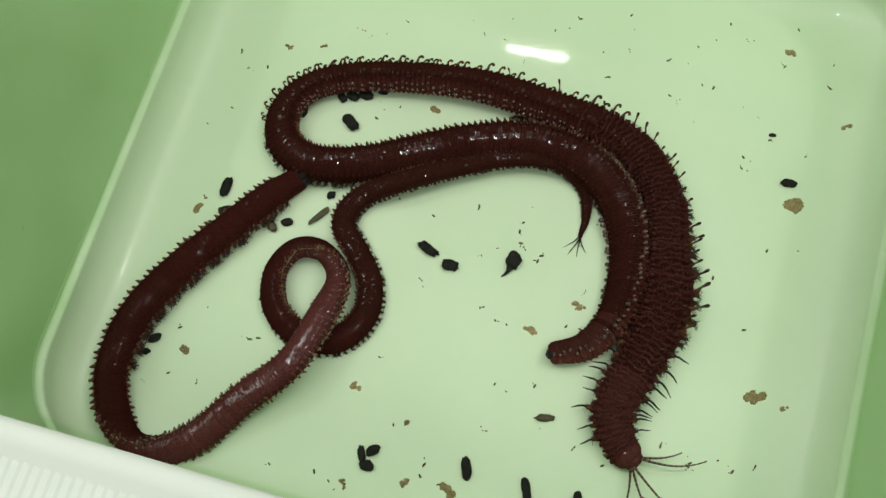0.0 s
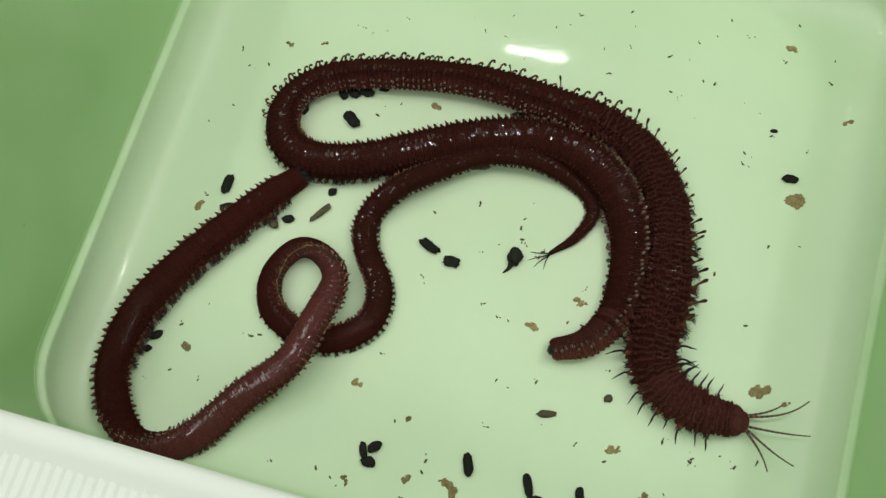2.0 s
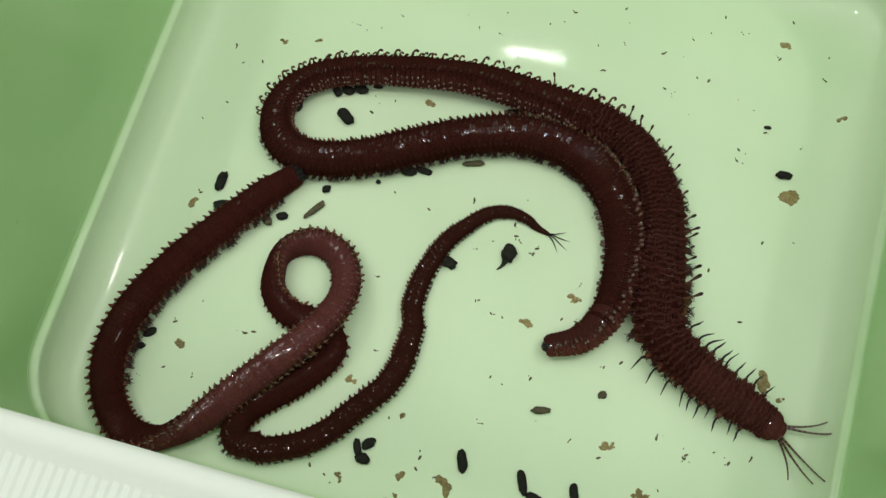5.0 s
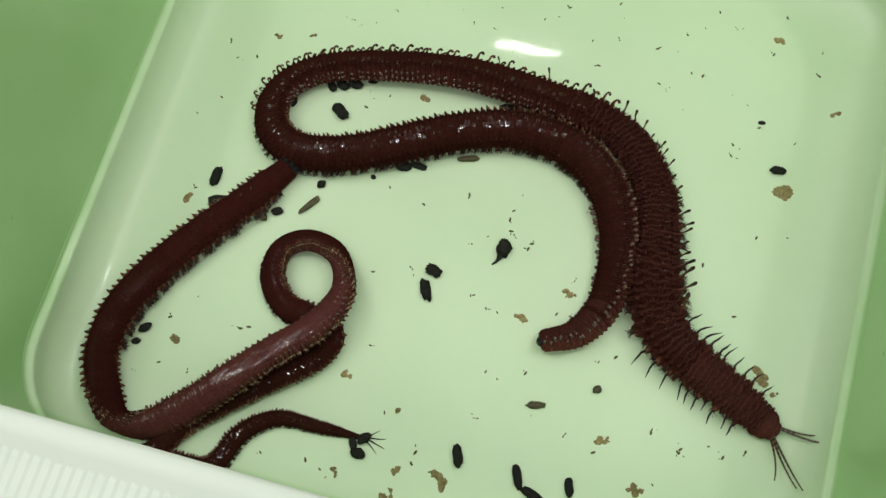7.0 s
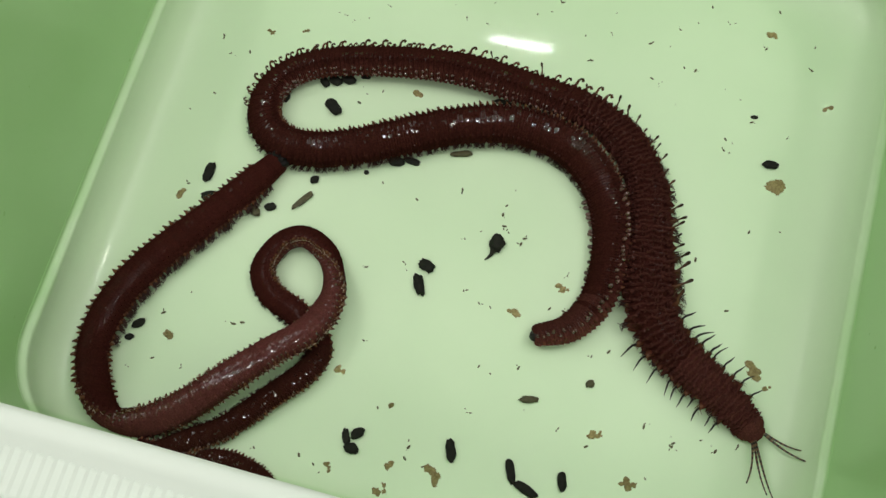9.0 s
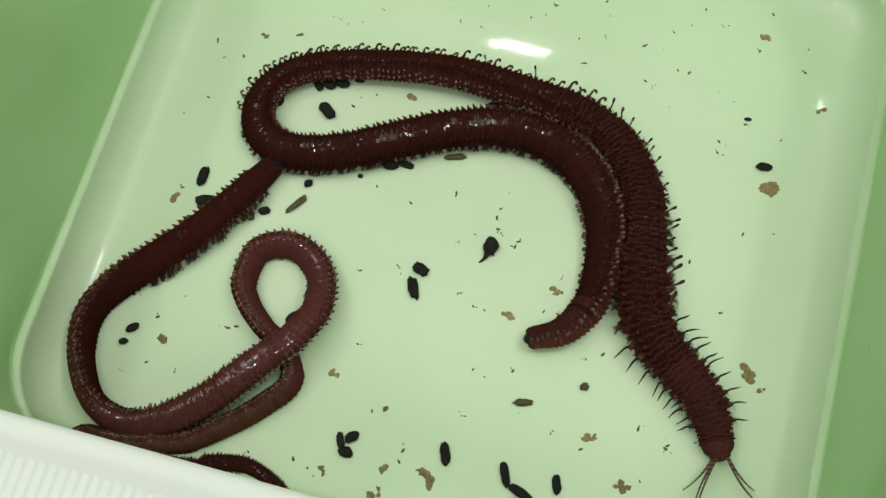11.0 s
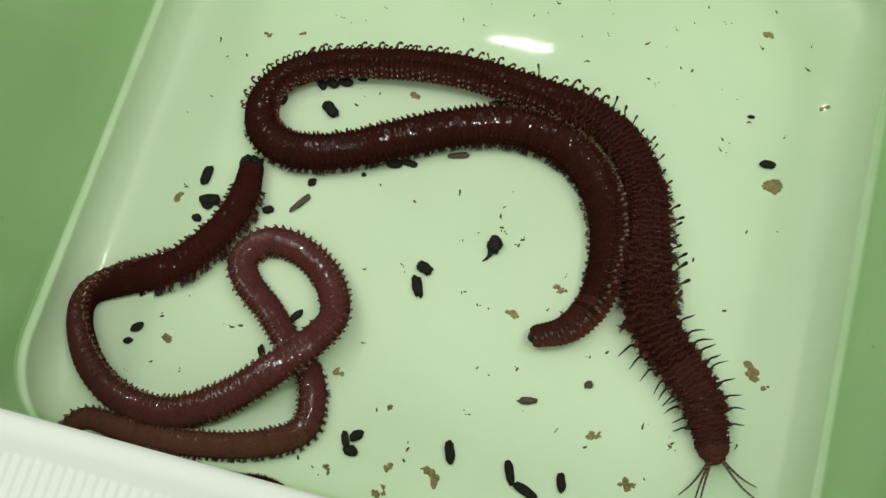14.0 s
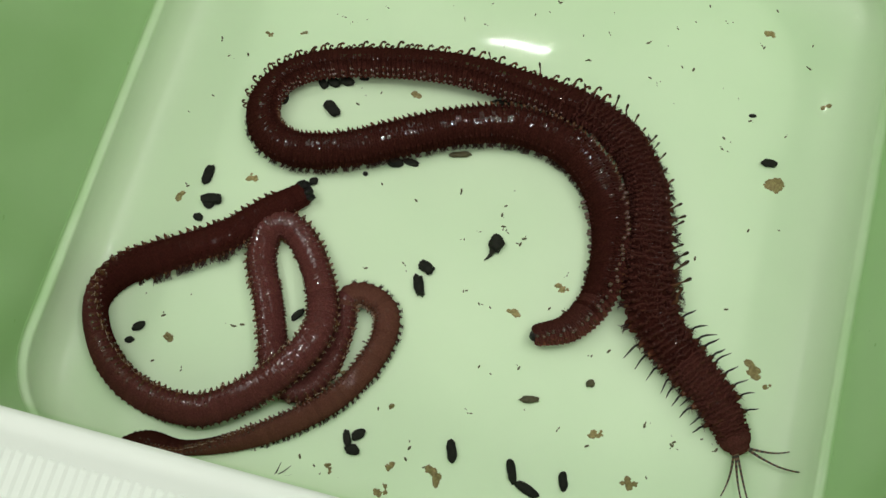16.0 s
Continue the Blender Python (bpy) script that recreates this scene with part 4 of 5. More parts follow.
def SLIM_SHAPES():
    """The slim worm's line, from its jaws to its tail: seconds, front, rest (x, y, lift over the floor in millimetres)."""
    return [
        (0.0, [(-35.3, 18.6, 0), (-42.2, 13.3, 0), (-50.9, 5.2, 0), (-60.0, -3.6, 0), (-67.7, -13.5, 0), (-71.4, -24.3, 0), (-70.5, -34.0, 0), (-66.6, -40.4, 0), (-59.3, -42.9, 0), (-52.1, -40.0, 0), (-43.0, -32.6, 2.4), (-33.7, -26.1, 5.2), (-27.8, -16.3, 5.2), (-24.6, -6.4, 2.4), (-28.0, 0.8, 0), (-34.3, 1.8, 0)],
         [(-38.6, -3.8, 0), (-38.0, -12.0, 0), (-32.5, -17.9, 0), (-24.7, -19.1, 0), (-18.8, -13.8, 0), (-17.9, -6.0, 0), (-21.0, 1.3, 0), (-24.3, 8.1, 0), (-20.5, 14.4, 0), (-11.5, 17.3, 2.4), (-0.2, 20.7, 2.4), (12.6, 23.4, 2.4), (23.4, 22.2, 2.4), (29.5, 17.1, 0), (29.8, 10.3, 0), (28.4, 5.9, 0)]),
        (0.5, [(-35.2, 18.3, 0), (-42.0, 13.0, 0), (-50.8, 4.9, 0), (-59.9, -3.8, 0), (-67.5, -13.7, 0), (-71.3, -24.5, 0), (-70.4, -34.2, 0), (-66.5, -40.6, 0), (-59.3, -43.1, 0), (-52.1, -40.2, 0), (-42.9, -32.8, 2.4), (-33.6, -26.4, 5.2), (-27.8, -16.0, 5.2), (-24.9, -6.7, 2.4), (-28.5, 0.1, 0), (-34.2, 1.5, 0)],
         [(-38.8, -4.5, 0), (-38.3, -12.3, 0), (-32.5, -18.2, 0), (-24.6, -19.2, 0), (-18.8, -14.1, 0), (-17.8, -6.3, 0), (-21.2, 1.7, 0), (-23.7, 7.8, 0), (-19.1, 14.8, 0), (-10.2, 17.5, 2.4), (1.2, 21.5, 2.4), (12.6, 22.7, 2.4), (21.5, 21.4, 2.4), (28.0, 16.6, 0), (28.0, 9.8, 0), (25.6, 3.8, 0)]),
        (1.0, [(-35.1, 18.6, 0), (-41.7, 13.5, 0), (-50.8, 5.4, 0), (-59.9, -3.4, 0), (-67.6, -13.3, 0), (-71.5, -24.2, 0), (-70.5, -33.9, 0), (-66.5, -40.1, 0), (-59.1, -42.6, 0), (-52.4, -40.0, 0), (-43.2, -32.6, 2.4), (-33.9, -26.1, 5.2), (-28.2, -16.3, 5.2), (-25.4, -7.0, 2.4), (-28.8, -0.1, 0), (-34.4, 1.2, 0)],
         [(-39.0, -4.8, 0), (-38.5, -12.6, 0), (-32.7, -18.5, 0), (-24.8, -19.5, 0), (-19.0, -14.4, 0), (-18.0, -7.3, 0), (-21.1, 0.7, 0), (-22.9, 6.8, 0), (-17.8, 13.8, 0), (-9.1, 16.9, 2.4), (-0.3, 20.9, 2.4), (11.2, 23.8, 2.4), (21.4, 22.1, 2.4), (28.4, 17.0, 0), (28.2, 10.8, 0), (24.3, 6.8, 0), (22.3, 4.2, 0)]),
        (1.5, [(-35.2, 18.4, 0), (-41.8, 13.3, 0), (-50.9, 5.2, 0), (-60.0, -3.6, 0), (-67.6, -13.5, 0), (-71.5, -24.3, 0), (-70.6, -34.0, 0), (-66.6, -40.3, 0), (-59.1, -42.8, 0), (-52.4, -40.2, 0), (-43.3, -32.7, 2.4), (-34.0, -26.2, 5.2), (-28.7, -16.4, 5.2), (-25.6, -7.2, 2.4), (-28.9, -0.3, 0), (-34.5, 1.0, 0)],
         [(-39.1, -5.0, 0), (-38.6, -12.7, 0), (-32.8, -18.7, 0), (-25.0, -19.6, 0), (-18.5, -13.9, 0), (-18.2, -6.1, 0), (-21.0, 2.6, 0), (-19.4, 10.8, 0), (-11.8, 16.0, 2.4), (-1.7, 21.0, 2.4), (8.5, 23.9, 2.4), (19.9, 21.8, 2.4), (28.9, 17.5, 0), (30.6, 11.3, 0), (26.0, 5.9, 0), (21.8, 3.1, 0)]),
        (2.0, [(-35.2, 18.4, 0), (-41.8, 13.2, 0), (-50.9, 5.2, 0), (-60.0, -3.6, 0), (-67.6, -13.5, 0), (-71.5, -24.3, 0), (-70.6, -34.0, 0), (-66.6, -40.3, 0), (-59.1, -42.8, 0), (-52.4, -40.2, 0), (-43.3, -32.7, 2.4), (-34.0, -26.3, 5.2), (-28.7, -16.5, 5.2), (-25.6, -7.2, 2.4), (-28.9, -0.4, 0), (-34.5, 1.0, 0)],
         [(-39.5, -5.0, 0), (-39.0, -12.8, 0), (-32.8, -18.4, 0), (-25.0, -19.7, 0), (-17.9, -15.8, 0), (-16.0, -8.1, 0), (-19.3, 1.2, 0), (-19.0, 8.7, 0), (-13.0, 14.6, 2.4), (-4.2, 19.1, 2.4), (7.2, 23.1, 2.4), (18.6, 21.8, 2.4), (28.2, 16.7, 0), (31.1, 10.5, 0), (27.1, 4.5, 0), (21.4, 0.9, 0)]),
        (2.5, [(-35.0, 18.4, 0), (-41.7, 13.2, 0), (-50.7, 5.2, 0), (-59.9, -3.6, 0), (-67.5, -13.5, 0), (-71.4, -24.4, 0), (-70.4, -34.1, 0), (-66.4, -40.3, 0), (-59.0, -42.8, 0), (-52.3, -40.2, 0), (-43.2, -32.7, 2.4), (-33.9, -26.3, 5.2), (-28.3, -16.5, 5.2), (-24.5, -7.2, 2.4), (-27.5, 0.3, 0), (-33.8, 1.4, 0)],
         [(-39.0, -4.3, 0), (-38.7, -12.8, 0), (-32.7, -18.5, 0), (-24.1, -22.2, 0), (-15.8, -21.1, 0), (-12.9, -14.5, 0), (-14.8, -5.5, 0), (-15.9, 3.9, 0), (-11.7, 12.2, 0), (-4.1, 18.6, 0), (6.1, 21.7, 2.4), (17.5, 21.5, 2.4), (27.2, 17.4, 0), (30.7, 10.5, 0), (27.3, 3.8, 0), (21.6, -0.5, 0)]),
        (3.0, [(-34.9, 18.4, 0), (-41.5, 13.2, 0), (-50.5, 5.2, 0), (-59.7, -3.6, 0), (-67.3, -13.5, 0), (-71.2, -24.3, 0), (-70.2, -34.0, 0), (-66.2, -40.3, 0), (-58.8, -42.8, 0), (-52.1, -40.2, 0), (-43.0, -32.7, 2.4), (-33.7, -26.3, 5.2), (-27.2, -16.5, 5.2), (-23.8, -7.2, 2.4), (-27.4, 0.3, 0), (-33.6, 1.4, 0)],
         [(-38.6, -4.3, 0), (-38.3, -12.1, 0), (-32.6, -17.5, 0), (-25.8, -22.2, 0), (-24.8, -29.5, 0), (-20.0, -33.1, 0), (-13.7, -28.9, 0), (-12.4, -19.6, 0), (-13.8, -9.4, 0), (-11.9, 1.2, 0), (-7.1, 11.5, 0), (1.1, 20.3, 0), (11.4, 22.3, 0), (21.6, 19.8, 0), (28.1, 14.0, 0), (28.1, 5.8, 0), (23.5, -0.8, 0)]),
        (3.5, [(-35.3, 18.4, 0), (-42.2, 13.3, 0), (-51.0, 5.2, 0), (-60.1, -3.6, 0), (-67.7, -13.5, 0), (-71.6, -23.9, 0), (-70.5, -33.6, 0), (-66.8, -39.9, 0), (-59.8, -42.3, 0), (-52.0, -40.0, 2.4), (-43.4, -32.5, 2.4), (-34.1, -26.3, 5.2), (-27.0, -17.7, 5.2), (-23.1, -7.8, 2.4), (-25.9, 0.3, 0), (-32.2, 2.1, 0), (-38.1, -3.0, 0)],
         [(-38.2, -11.5, 0), (-32.4, -16.6, 0), (-25.7, -19.7, 0), (-25.1, -25.3, 0), (-29.9, -30.7, 0), (-27.9, -36.3, 0), (-19.7, -35.5, 0), (-12.9, -28.8, 0), (-11.1, -19.5, 0), (-11.9, -9.3, 0), (-10.9, 1.3, 0), (-5.0, 12.3, 0), (3.9, 19.1, 0), (14.1, 20.6, 0), (23.0, 17.5, 0), (27.9, 11.3, 0), (27.9, 4.5, 0), (26.0, 0.6, 0)]),
        (4.0, [(-35.3, 18.2, 0), (-42.3, 13.1, 0), (-51.1, 5.3, 0), (-60.2, -3.5, 0), (-67.7, -13.4, 0), (-71.5, -23.9, 0), (-70.7, -33.4, 0), (-66.7, -39.7, 0), (-60.1, -41.9, 0), (-52.2, -40.0, 2.4), (-43.7, -32.5, 2.4), (-34.4, -25.9, 5.2), (-26.6, -19.1, 5.2), (-22.3, -9.3, 2.4), (-24.3, -0.6, 0), (-30.7, 2.1, 0), (-37.3, -1.9, 0), (-38.2, -10.4, 0)],
         [(-33.4, -15.5, 0), (-27.3, -17.4, 0), (-24.4, -22.4, 0), (-27.9, -28.5, 0), (-34.2, -32.8, 0), (-32.7, -37.1, 0), (-24.0, -37.1, 0), (-15.4, -30.8, 0), (-9.8, -21.0, 0), (-8.7, -10.8, 0), (-10.2, -0.2, 0), (-6.6, 10.0, 0), (1.6, 17.5, 0), (11.9, 20.0, 0), (22.1, 18.2, 0), (28.2, 11.8, 0), (28.2, 4.3, 0), (26.5, 0.4, 0)]),
        (4.8, [(-34.7, 17.7, 0), (-41.7, 12.6, 0), (-50.5, 4.8, 0), (-59.6, -4.0, 0), (-67.1, -13.9, 0), (-70.9, -24.3, 0), (-70.1, -33.7, 0), (-66.2, -40.1, 0), (-59.6, -42.3, 0), (-51.8, -40.4, 2.4), (-43.2, -33.0, 2.4), (-33.9, -26.3, 5.2), (-26.7, -19.6, 5.2), (-22.0, -10.5, 2.4), (-23.4, -1.7, 0), (-29.6, 1.9, 0), (-36.2, -1.0, 0)],
         [(-37.9, -8.9, 0), (-34.2, -14.7, 0), (-28.0, -17.2, 0), (-24.0, -22.2, 0), (-27.5, -27.7, 0), (-35.4, -33.8, 0), (-41.0, -38.5, 0), (-38.3, -43.2, 0), (-29.2, -41.7, 0), (-17.9, -34.9, 0), (-8.7, -23.9, 0), (-5.8, -12.5, 0), (-4.1, -0.7, 0), (2.7, 9.6, 0), (12.3, 13.2, 0), (21.0, 9.2, 0), (24.6, 2.6, 0)]),
        (5.5, [(-36.2, 19.2, 0), (-42.5, 13.1, 0), (-53.7, 3.8, 0), (-62.8, -4.9, 0), (-69.8, -13.9, 0), (-72.5, -23.4, 0), (-71.2, -31.9, 0), (-67.9, -37.9, 0), (-61.3, -39.3, 0), (-53.5, -36.3, 2.4), (-44.7, -31.5, 5.2), (-35.9, -25.1, 5.2), (-27.5, -19.7, 5.2), (-22.2, -11.5, 2.4), (-23.4, -2.1, 0), (-29.7, 1.9, 0), (-35.8, -0.1, 0)],
         [(-37.7, -6.7, 0), (-34.5, -13.2, 0), (-29.5, -15.7, 0), (-24.3, -19.7, 0), (-27.1, -24.7, 0), (-35.7, -29.1, 0), (-43.9, -33.5, 0), (-50.9, -40.6, 0), (-54.0, -45.3, 0), (-48.0, -48.1, 0), (-38.0, -42.9, 0), (-25.7, -34.0, 0), (-15.4, -25.5, 0), (-6.0, -15.4, 0), (1.3, -4.9, 0), (7.5, 4.7, 0), (11.4, 9.0, 0)]),
        (6.3, [(-35.7, 18.7, 0), (-42.0, 12.6, 0), (-53.1, 3.3, 0), (-62.2, -5.3, 0), (-69.2, -14.3, 0), (-72.0, -23.8, 0), (-70.7, -32.3, 0), (-67.4, -38.2, 0), (-60.8, -39.6, 0), (-53.1, -36.7, 2.4), (-44.3, -31.9, 5.2), (-35.5, -25.5, 5.2), (-27.0, -20.2, 5.2), (-21.7, -12.0, 2.4), (-22.9, -2.6, 0), (-29.2, 1.4, 0)],
         [(-35.3, -0.6, 0), (-37.1, -7.2, 0), (-34.0, -13.6, 0), (-29.0, -16.2, 0), (-23.8, -20.2, 0), (-26.6, -25.1, 0), (-35.3, -29.5, 0), (-44.9, -34.3, 0), (-53.8, -39.5, 0), (-59.3, -45.3, 0), (-59.5, -45.9, 0), (-52.5, -47.9, 0), (-44.5, -44.4, 0), (-33.5, -35.0, 0), (-22.1, -25.9, 0), (-12.8, -16.6, 0), (-4.4, -7.1, 0)]),
        (6.5, [(-35.5, 18.6, 0), (-41.8, 12.5, 0), (-53.0, 3.2, 0), (-62.0, -5.4, 0), (-69.1, -14.4, 0), (-71.8, -23.9, 0), (-70.6, -32.4, 0), (-67.2, -38.3, 0), (-60.7, -39.7, 0), (-53.0, -36.8, 2.4), (-44.2, -32.0, 5.2), (-35.4, -25.6, 5.2), (-26.9, -20.3, 5.2), (-21.6, -12.1, 2.4), (-22.8, -2.7, 0), (-29.1, 1.3, 0), (-35.2, -0.7, 0)],
         [(-37.0, -7.3, 0), (-33.9, -13.7, 0), (-28.9, -16.3, 0), (-23.7, -20.3, 0), (-26.5, -25.2, 0), (-35.2, -29.6, 0), (-44.8, -34.4, 0), (-53.7, -39.6, 0), (-59.2, -45.4, 0), (-59.5, -46.0, 0), (-52.2, -48.1, 0), (-44.4, -43.9, 0), (-37.4, -36.3, 0), (-27.7, -33.0, 0), (-18.3, -30.8, 0), (-12.6, -25.2, 0), (-9.4, -19.4, 0)]),
        (6.8, [(-35.5, 18.5, 0), (-41.8, 12.4, 0), (-53.0, 3.1, 0), (-62.0, -5.6, 0), (-69.1, -14.5, 0), (-71.8, -24.0, 0), (-70.6, -32.5, 0), (-67.2, -38.5, 0), (-60.7, -39.9, 0), (-52.9, -36.9, 2.4), (-44.1, -32.1, 5.2), (-35.3, -25.7, 5.2), (-26.9, -20.4, 5.2), (-21.5, -12.2, 2.4), (-22.7, -2.8, 0), (-29.0, 1.2, 0), (-35.1, -0.8, 0)],
         [(-37.0, -7.4, 0), (-33.8, -13.8, 0), (-28.9, -16.4, 0), (-23.6, -20.4, 0), (-26.4, -25.3, 0), (-35.1, -29.7, 0), (-44.8, -34.5, 0), (-53.7, -39.7, 0), (-59.2, -45.5, 0), (-60.5, -45.8, 0), (-53.0, -48.0, 0), (-45.4, -45.8, 0), (-39.5, -38.8, 0), (-31.0, -36.0, 0), (-21.6, -37.5, 0), (-15.2, -37.6, 0), (-12.9, -35.5, 0)]),
        (7.0, [(-35.5, 18.4, 0), (-41.8, 12.3, 0), (-52.9, 3.0, 0), (-62.0, -5.6, 0), (-69.0, -14.6, 0), (-71.8, -24.1, 0), (-70.5, -32.6, 0), (-67.2, -38.5, 0), (-60.6, -39.9, 0), (-52.9, -37.0, 2.4), (-44.1, -32.1, 5.2), (-35.3, -25.8, 5.2), (-26.8, -20.5, 5.2), (-21.5, -12.2, 2.4), (-22.7, -2.9, 0), (-29.0, 1.1, 0)],
         [(-35.1, -0.9, 0), (-36.9, -7.4, 0), (-33.8, -13.9, 0), (-28.8, -16.4, 0), (-23.6, -20.4, 0), (-26.4, -25.4, 0), (-35.1, -29.8, 0), (-44.7, -34.6, 0), (-53.7, -39.8, 0), (-59.1, -45.6, 0), (-61.0, -45.7, 0), (-53.7, -47.8, 0), (-46.9, -48.2, 0), (-41.6, -41.5, 0), (-34.3, -38.2, 0), (-26.1, -39.9, 0), (-16.8, -42.1, 0)]),
        (7.5, [(-35.3, 18.2, 0), (-41.6, 12.1, 0), (-52.8, 2.8, 0), (-61.8, -5.9, 0), (-68.9, -14.8, 0), (-71.6, -24.3, 0), (-70.4, -32.8, 0), (-67.0, -38.8, 0), (-60.5, -40.2, 0), (-52.7, -37.2, 2.4), (-43.9, -32.4, 5.2), (-35.1, -26.0, 5.2), (-26.6, -20.7, 5.2), (-21.3, -12.5, 2.4), (-22.5, -3.1, 0), (-28.8, 0.9, 0), (-34.9, -1.1, 0)],
         [(-36.8, -7.7, 0), (-33.6, -14.1, 0), (-28.6, -16.7, 0), (-23.4, -20.7, 0), (-26.2, -25.6, 0), (-34.9, -30.0, 0), (-44.6, -34.8, 0), (-53.5, -40.0, 0), (-59.0, -45.8, 0), (-62.0, -45.4, 0), (-56.2, -47.1, 0), (-47.0, -49.8, 0), (-42.8, -47.2, 0), (-38.5, -42.6, 0), (-31.8, -39.8, 0), (-25.8, -42.1, 0), (-19.9, -46.7, 0), (-17.0, -46.7, 0)]),
        (8.0, [(-35.1, 18.4, 0), (-41.7, 12.3, 0), (-52.9, 3.1, 0), (-62.0, -5.3, 0), (-68.9, -14.5, 0), (-71.8, -23.7, 0), (-70.8, -32.6, 0), (-67.1, -38.9, 0), (-60.6, -40.1, 0), (-52.5, -37.6, 2.4), (-43.6, -32.4, 5.2), (-34.8, -26.2, 5.2), (-26.3, -21.0, 5.2), (-21.4, -12.9, 2.4), (-22.3, -3.6, 0), (-28.3, 0.8, 0), (-34.6, -1.1, 0)],
         [(-36.7, -7.7, 0), (-33.7, -13.9, 0), (-28.5, -16.6, 0), (-23.4, -21.2, 0), (-25.9, -26.1, 0), (-34.0, -30.9, 0), (-42.5, -35.9, 0), (-51.4, -41.9, 0), (-59.3, -46.0, 0), (-63.4, -45.0, 0), (-56.4, -47.0, 0), (-47.5, -49.6, 0), (-43.4, -48.2, 0), (-37.8, -47.3, 0), (-29.7, -48.2, 0), (-22.7, -50.6, 0), (-14.1, -52.8, 0)]),
        (8.5, [(-34.6, 18.0, 0), (-41.2, 11.9, 0), (-52.4, 2.7, 0), (-61.5, -5.7, 0), (-68.4, -14.8, 0), (-71.4, -24.0, 0), (-70.3, -32.9, 0), (-66.7, -39.2, 0), (-60.2, -40.4, 0), (-52.2, -37.9, 2.4), (-43.3, -32.7, 5.2), (-34.4, -26.5, 5.2), (-26.0, -21.3, 5.2), (-21.0, -13.3, 2.4), (-21.9, -3.9, 0), (-27.8, 0.5, 0), (-34.2, -1.5, 0)],
         [(-36.3, -8.1, 0), (-33.3, -14.3, 0), (-28.1, -16.9, 0), (-23.0, -21.6, 0), (-25.5, -26.4, 0), (-33.6, -31.3, 0), (-42.1, -36.2, 0), (-51.0, -42.2, 0), (-57.6, -46.2, 0), (-60.8, -45.7, 0), (-54.0, -47.6, 0), (-48.0, -49.4, 0), (-46.7, -47.7, 0), (-40.4, -48.4, 0), (-34.1, -52.4, 0), (-31.1, -57.5, 0), (-36.4, -56.4, 0), (-45.3, -54.9, 0)]),
        (9.0, [(-36.3, 18.8, 0), (-42.4, 12.6, 0), (-52.1, 3.7, 0), (-61.2, -4.4, 0), (-68.6, -13.6, 0), (-72.0, -23.1, 0), (-71.2, -32.3, 0), (-67.3, -38.8, 0), (-60.5, -40.3, 0), (-52.0, -37.9, 2.4), (-42.9, -32.7, 5.2), (-34.1, -26.8, 5.2), (-26.2, -22.0, 5.2), (-22.0, -13.9, 2.4), (-23.0, -4.6, 0), (-28.1, 0.7, 0), (-33.6, -0.3, 0)],
         [(-37.6, -6.5, 0), (-35.4, -12.4, 0), (-29.8, -16.8, 0), (-24.7, -23.7, 0), (-26.8, -29.2, 0), (-34.8, -35.2, 0), (-43.1, -41.1, 0), (-51.0, -44.0, 0), (-57.6, -46.5, 0), (-60.3, -45.8, 0), (-53.7, -47.7, 0), (-47.9, -49.4, 0), (-47.0, -47.7, 0), (-41.2, -48.3, 0), (-35.0, -51.7, 0), (-31.5, -57.4, 0), (-36.0, -56.5, 0), (-45.0, -54.9, 0)]),
        (10.2, [(-36.1, 19.0, 0), (-42.1, 12.5, 0), (-51.1, 3.9, 0), (-60.3, -3.7, 0), (-68.7, -11.7, 0), (-73.1, -20.6, 0), (-72.6, -29.8, 0), (-68.2, -37.4, 0), (-61.0, -40.3, 0), (-52.4, -38.9, 2.4), (-43.1, -34.0, 5.2), (-34.9, -27.8, 5.2), (-27.0, -22.2, 5.2), (-22.9, -14.1, 2.4), (-23.8, -5.4, 0), (-29.2, 0.2, 0), (-35.0, -0.0, 0)],
         [(-39.2, -5.6, 0), (-38.1, -12.4, 0), (-32.6, -18.4, 0), (-26.9, -25.1, 0), (-28.5, -30.0, 0), (-35.3, -35.9, 0), (-43.0, -41.7, 0), (-53.8, -44.6, 0), (-63.3, -44.9, 0), (-68.7, -43.5, 0), (-65.7, -44.4, 0), (-55.5, -47.4, 0), (-47.5, -49.7, 0), (-45.5, -47.7, 0), (-39.0, -48.4, 0), (-32.7, -52.3, 0), (-30.5, -57.3, 0), (-35.7, -57.5, 0)]),
        (11.5, [(-35.9, 18.7, 0), (-41.6, 12.2, 0), (-50.0, 4.0, 0), (-59.2, -3.3, 0), (-68.8, -9.4, 0), (-73.8, -16.1, 0), (-73.2, -26.1, 0), (-68.9, -35.2, 0), (-61.5, -39.6, 0), (-53.5, -38.5, 0), (-44.1, -34.2, 2.4), (-35.8, -28.5, 5.2), (-28.0, -22.1, 5.2), (-23.7, -14.8, 2.4), (-24.5, -6.1, 0), (-29.7, -0.4, 0), (-35.9, -0.1, 0), (-40.5, -4.7, 0)],
         [(-40.1, -12.5, 0), (-35.5, -19.1, 0), (-30.1, -25.7, 0), (-29.5, -31.2, 0), (-35.1, -36.9, 0), (-43.0, -41.5, 0), (-53.2, -44.0, 0), (-64.9, -42.4, 0), (-72.1, -39.9, 0), (-74.5, -41.9, 0), (-67.2, -44.0, 0), (-55.5, -47.4, 0), (-47.2, -48.5, 0), (-44.6, -47.7, 0), (-37.1, -48.1, 0), (-30.9, -51.8, 0), (-28.2, -56.5, 0), (-33.2, -57.5, 0)]),
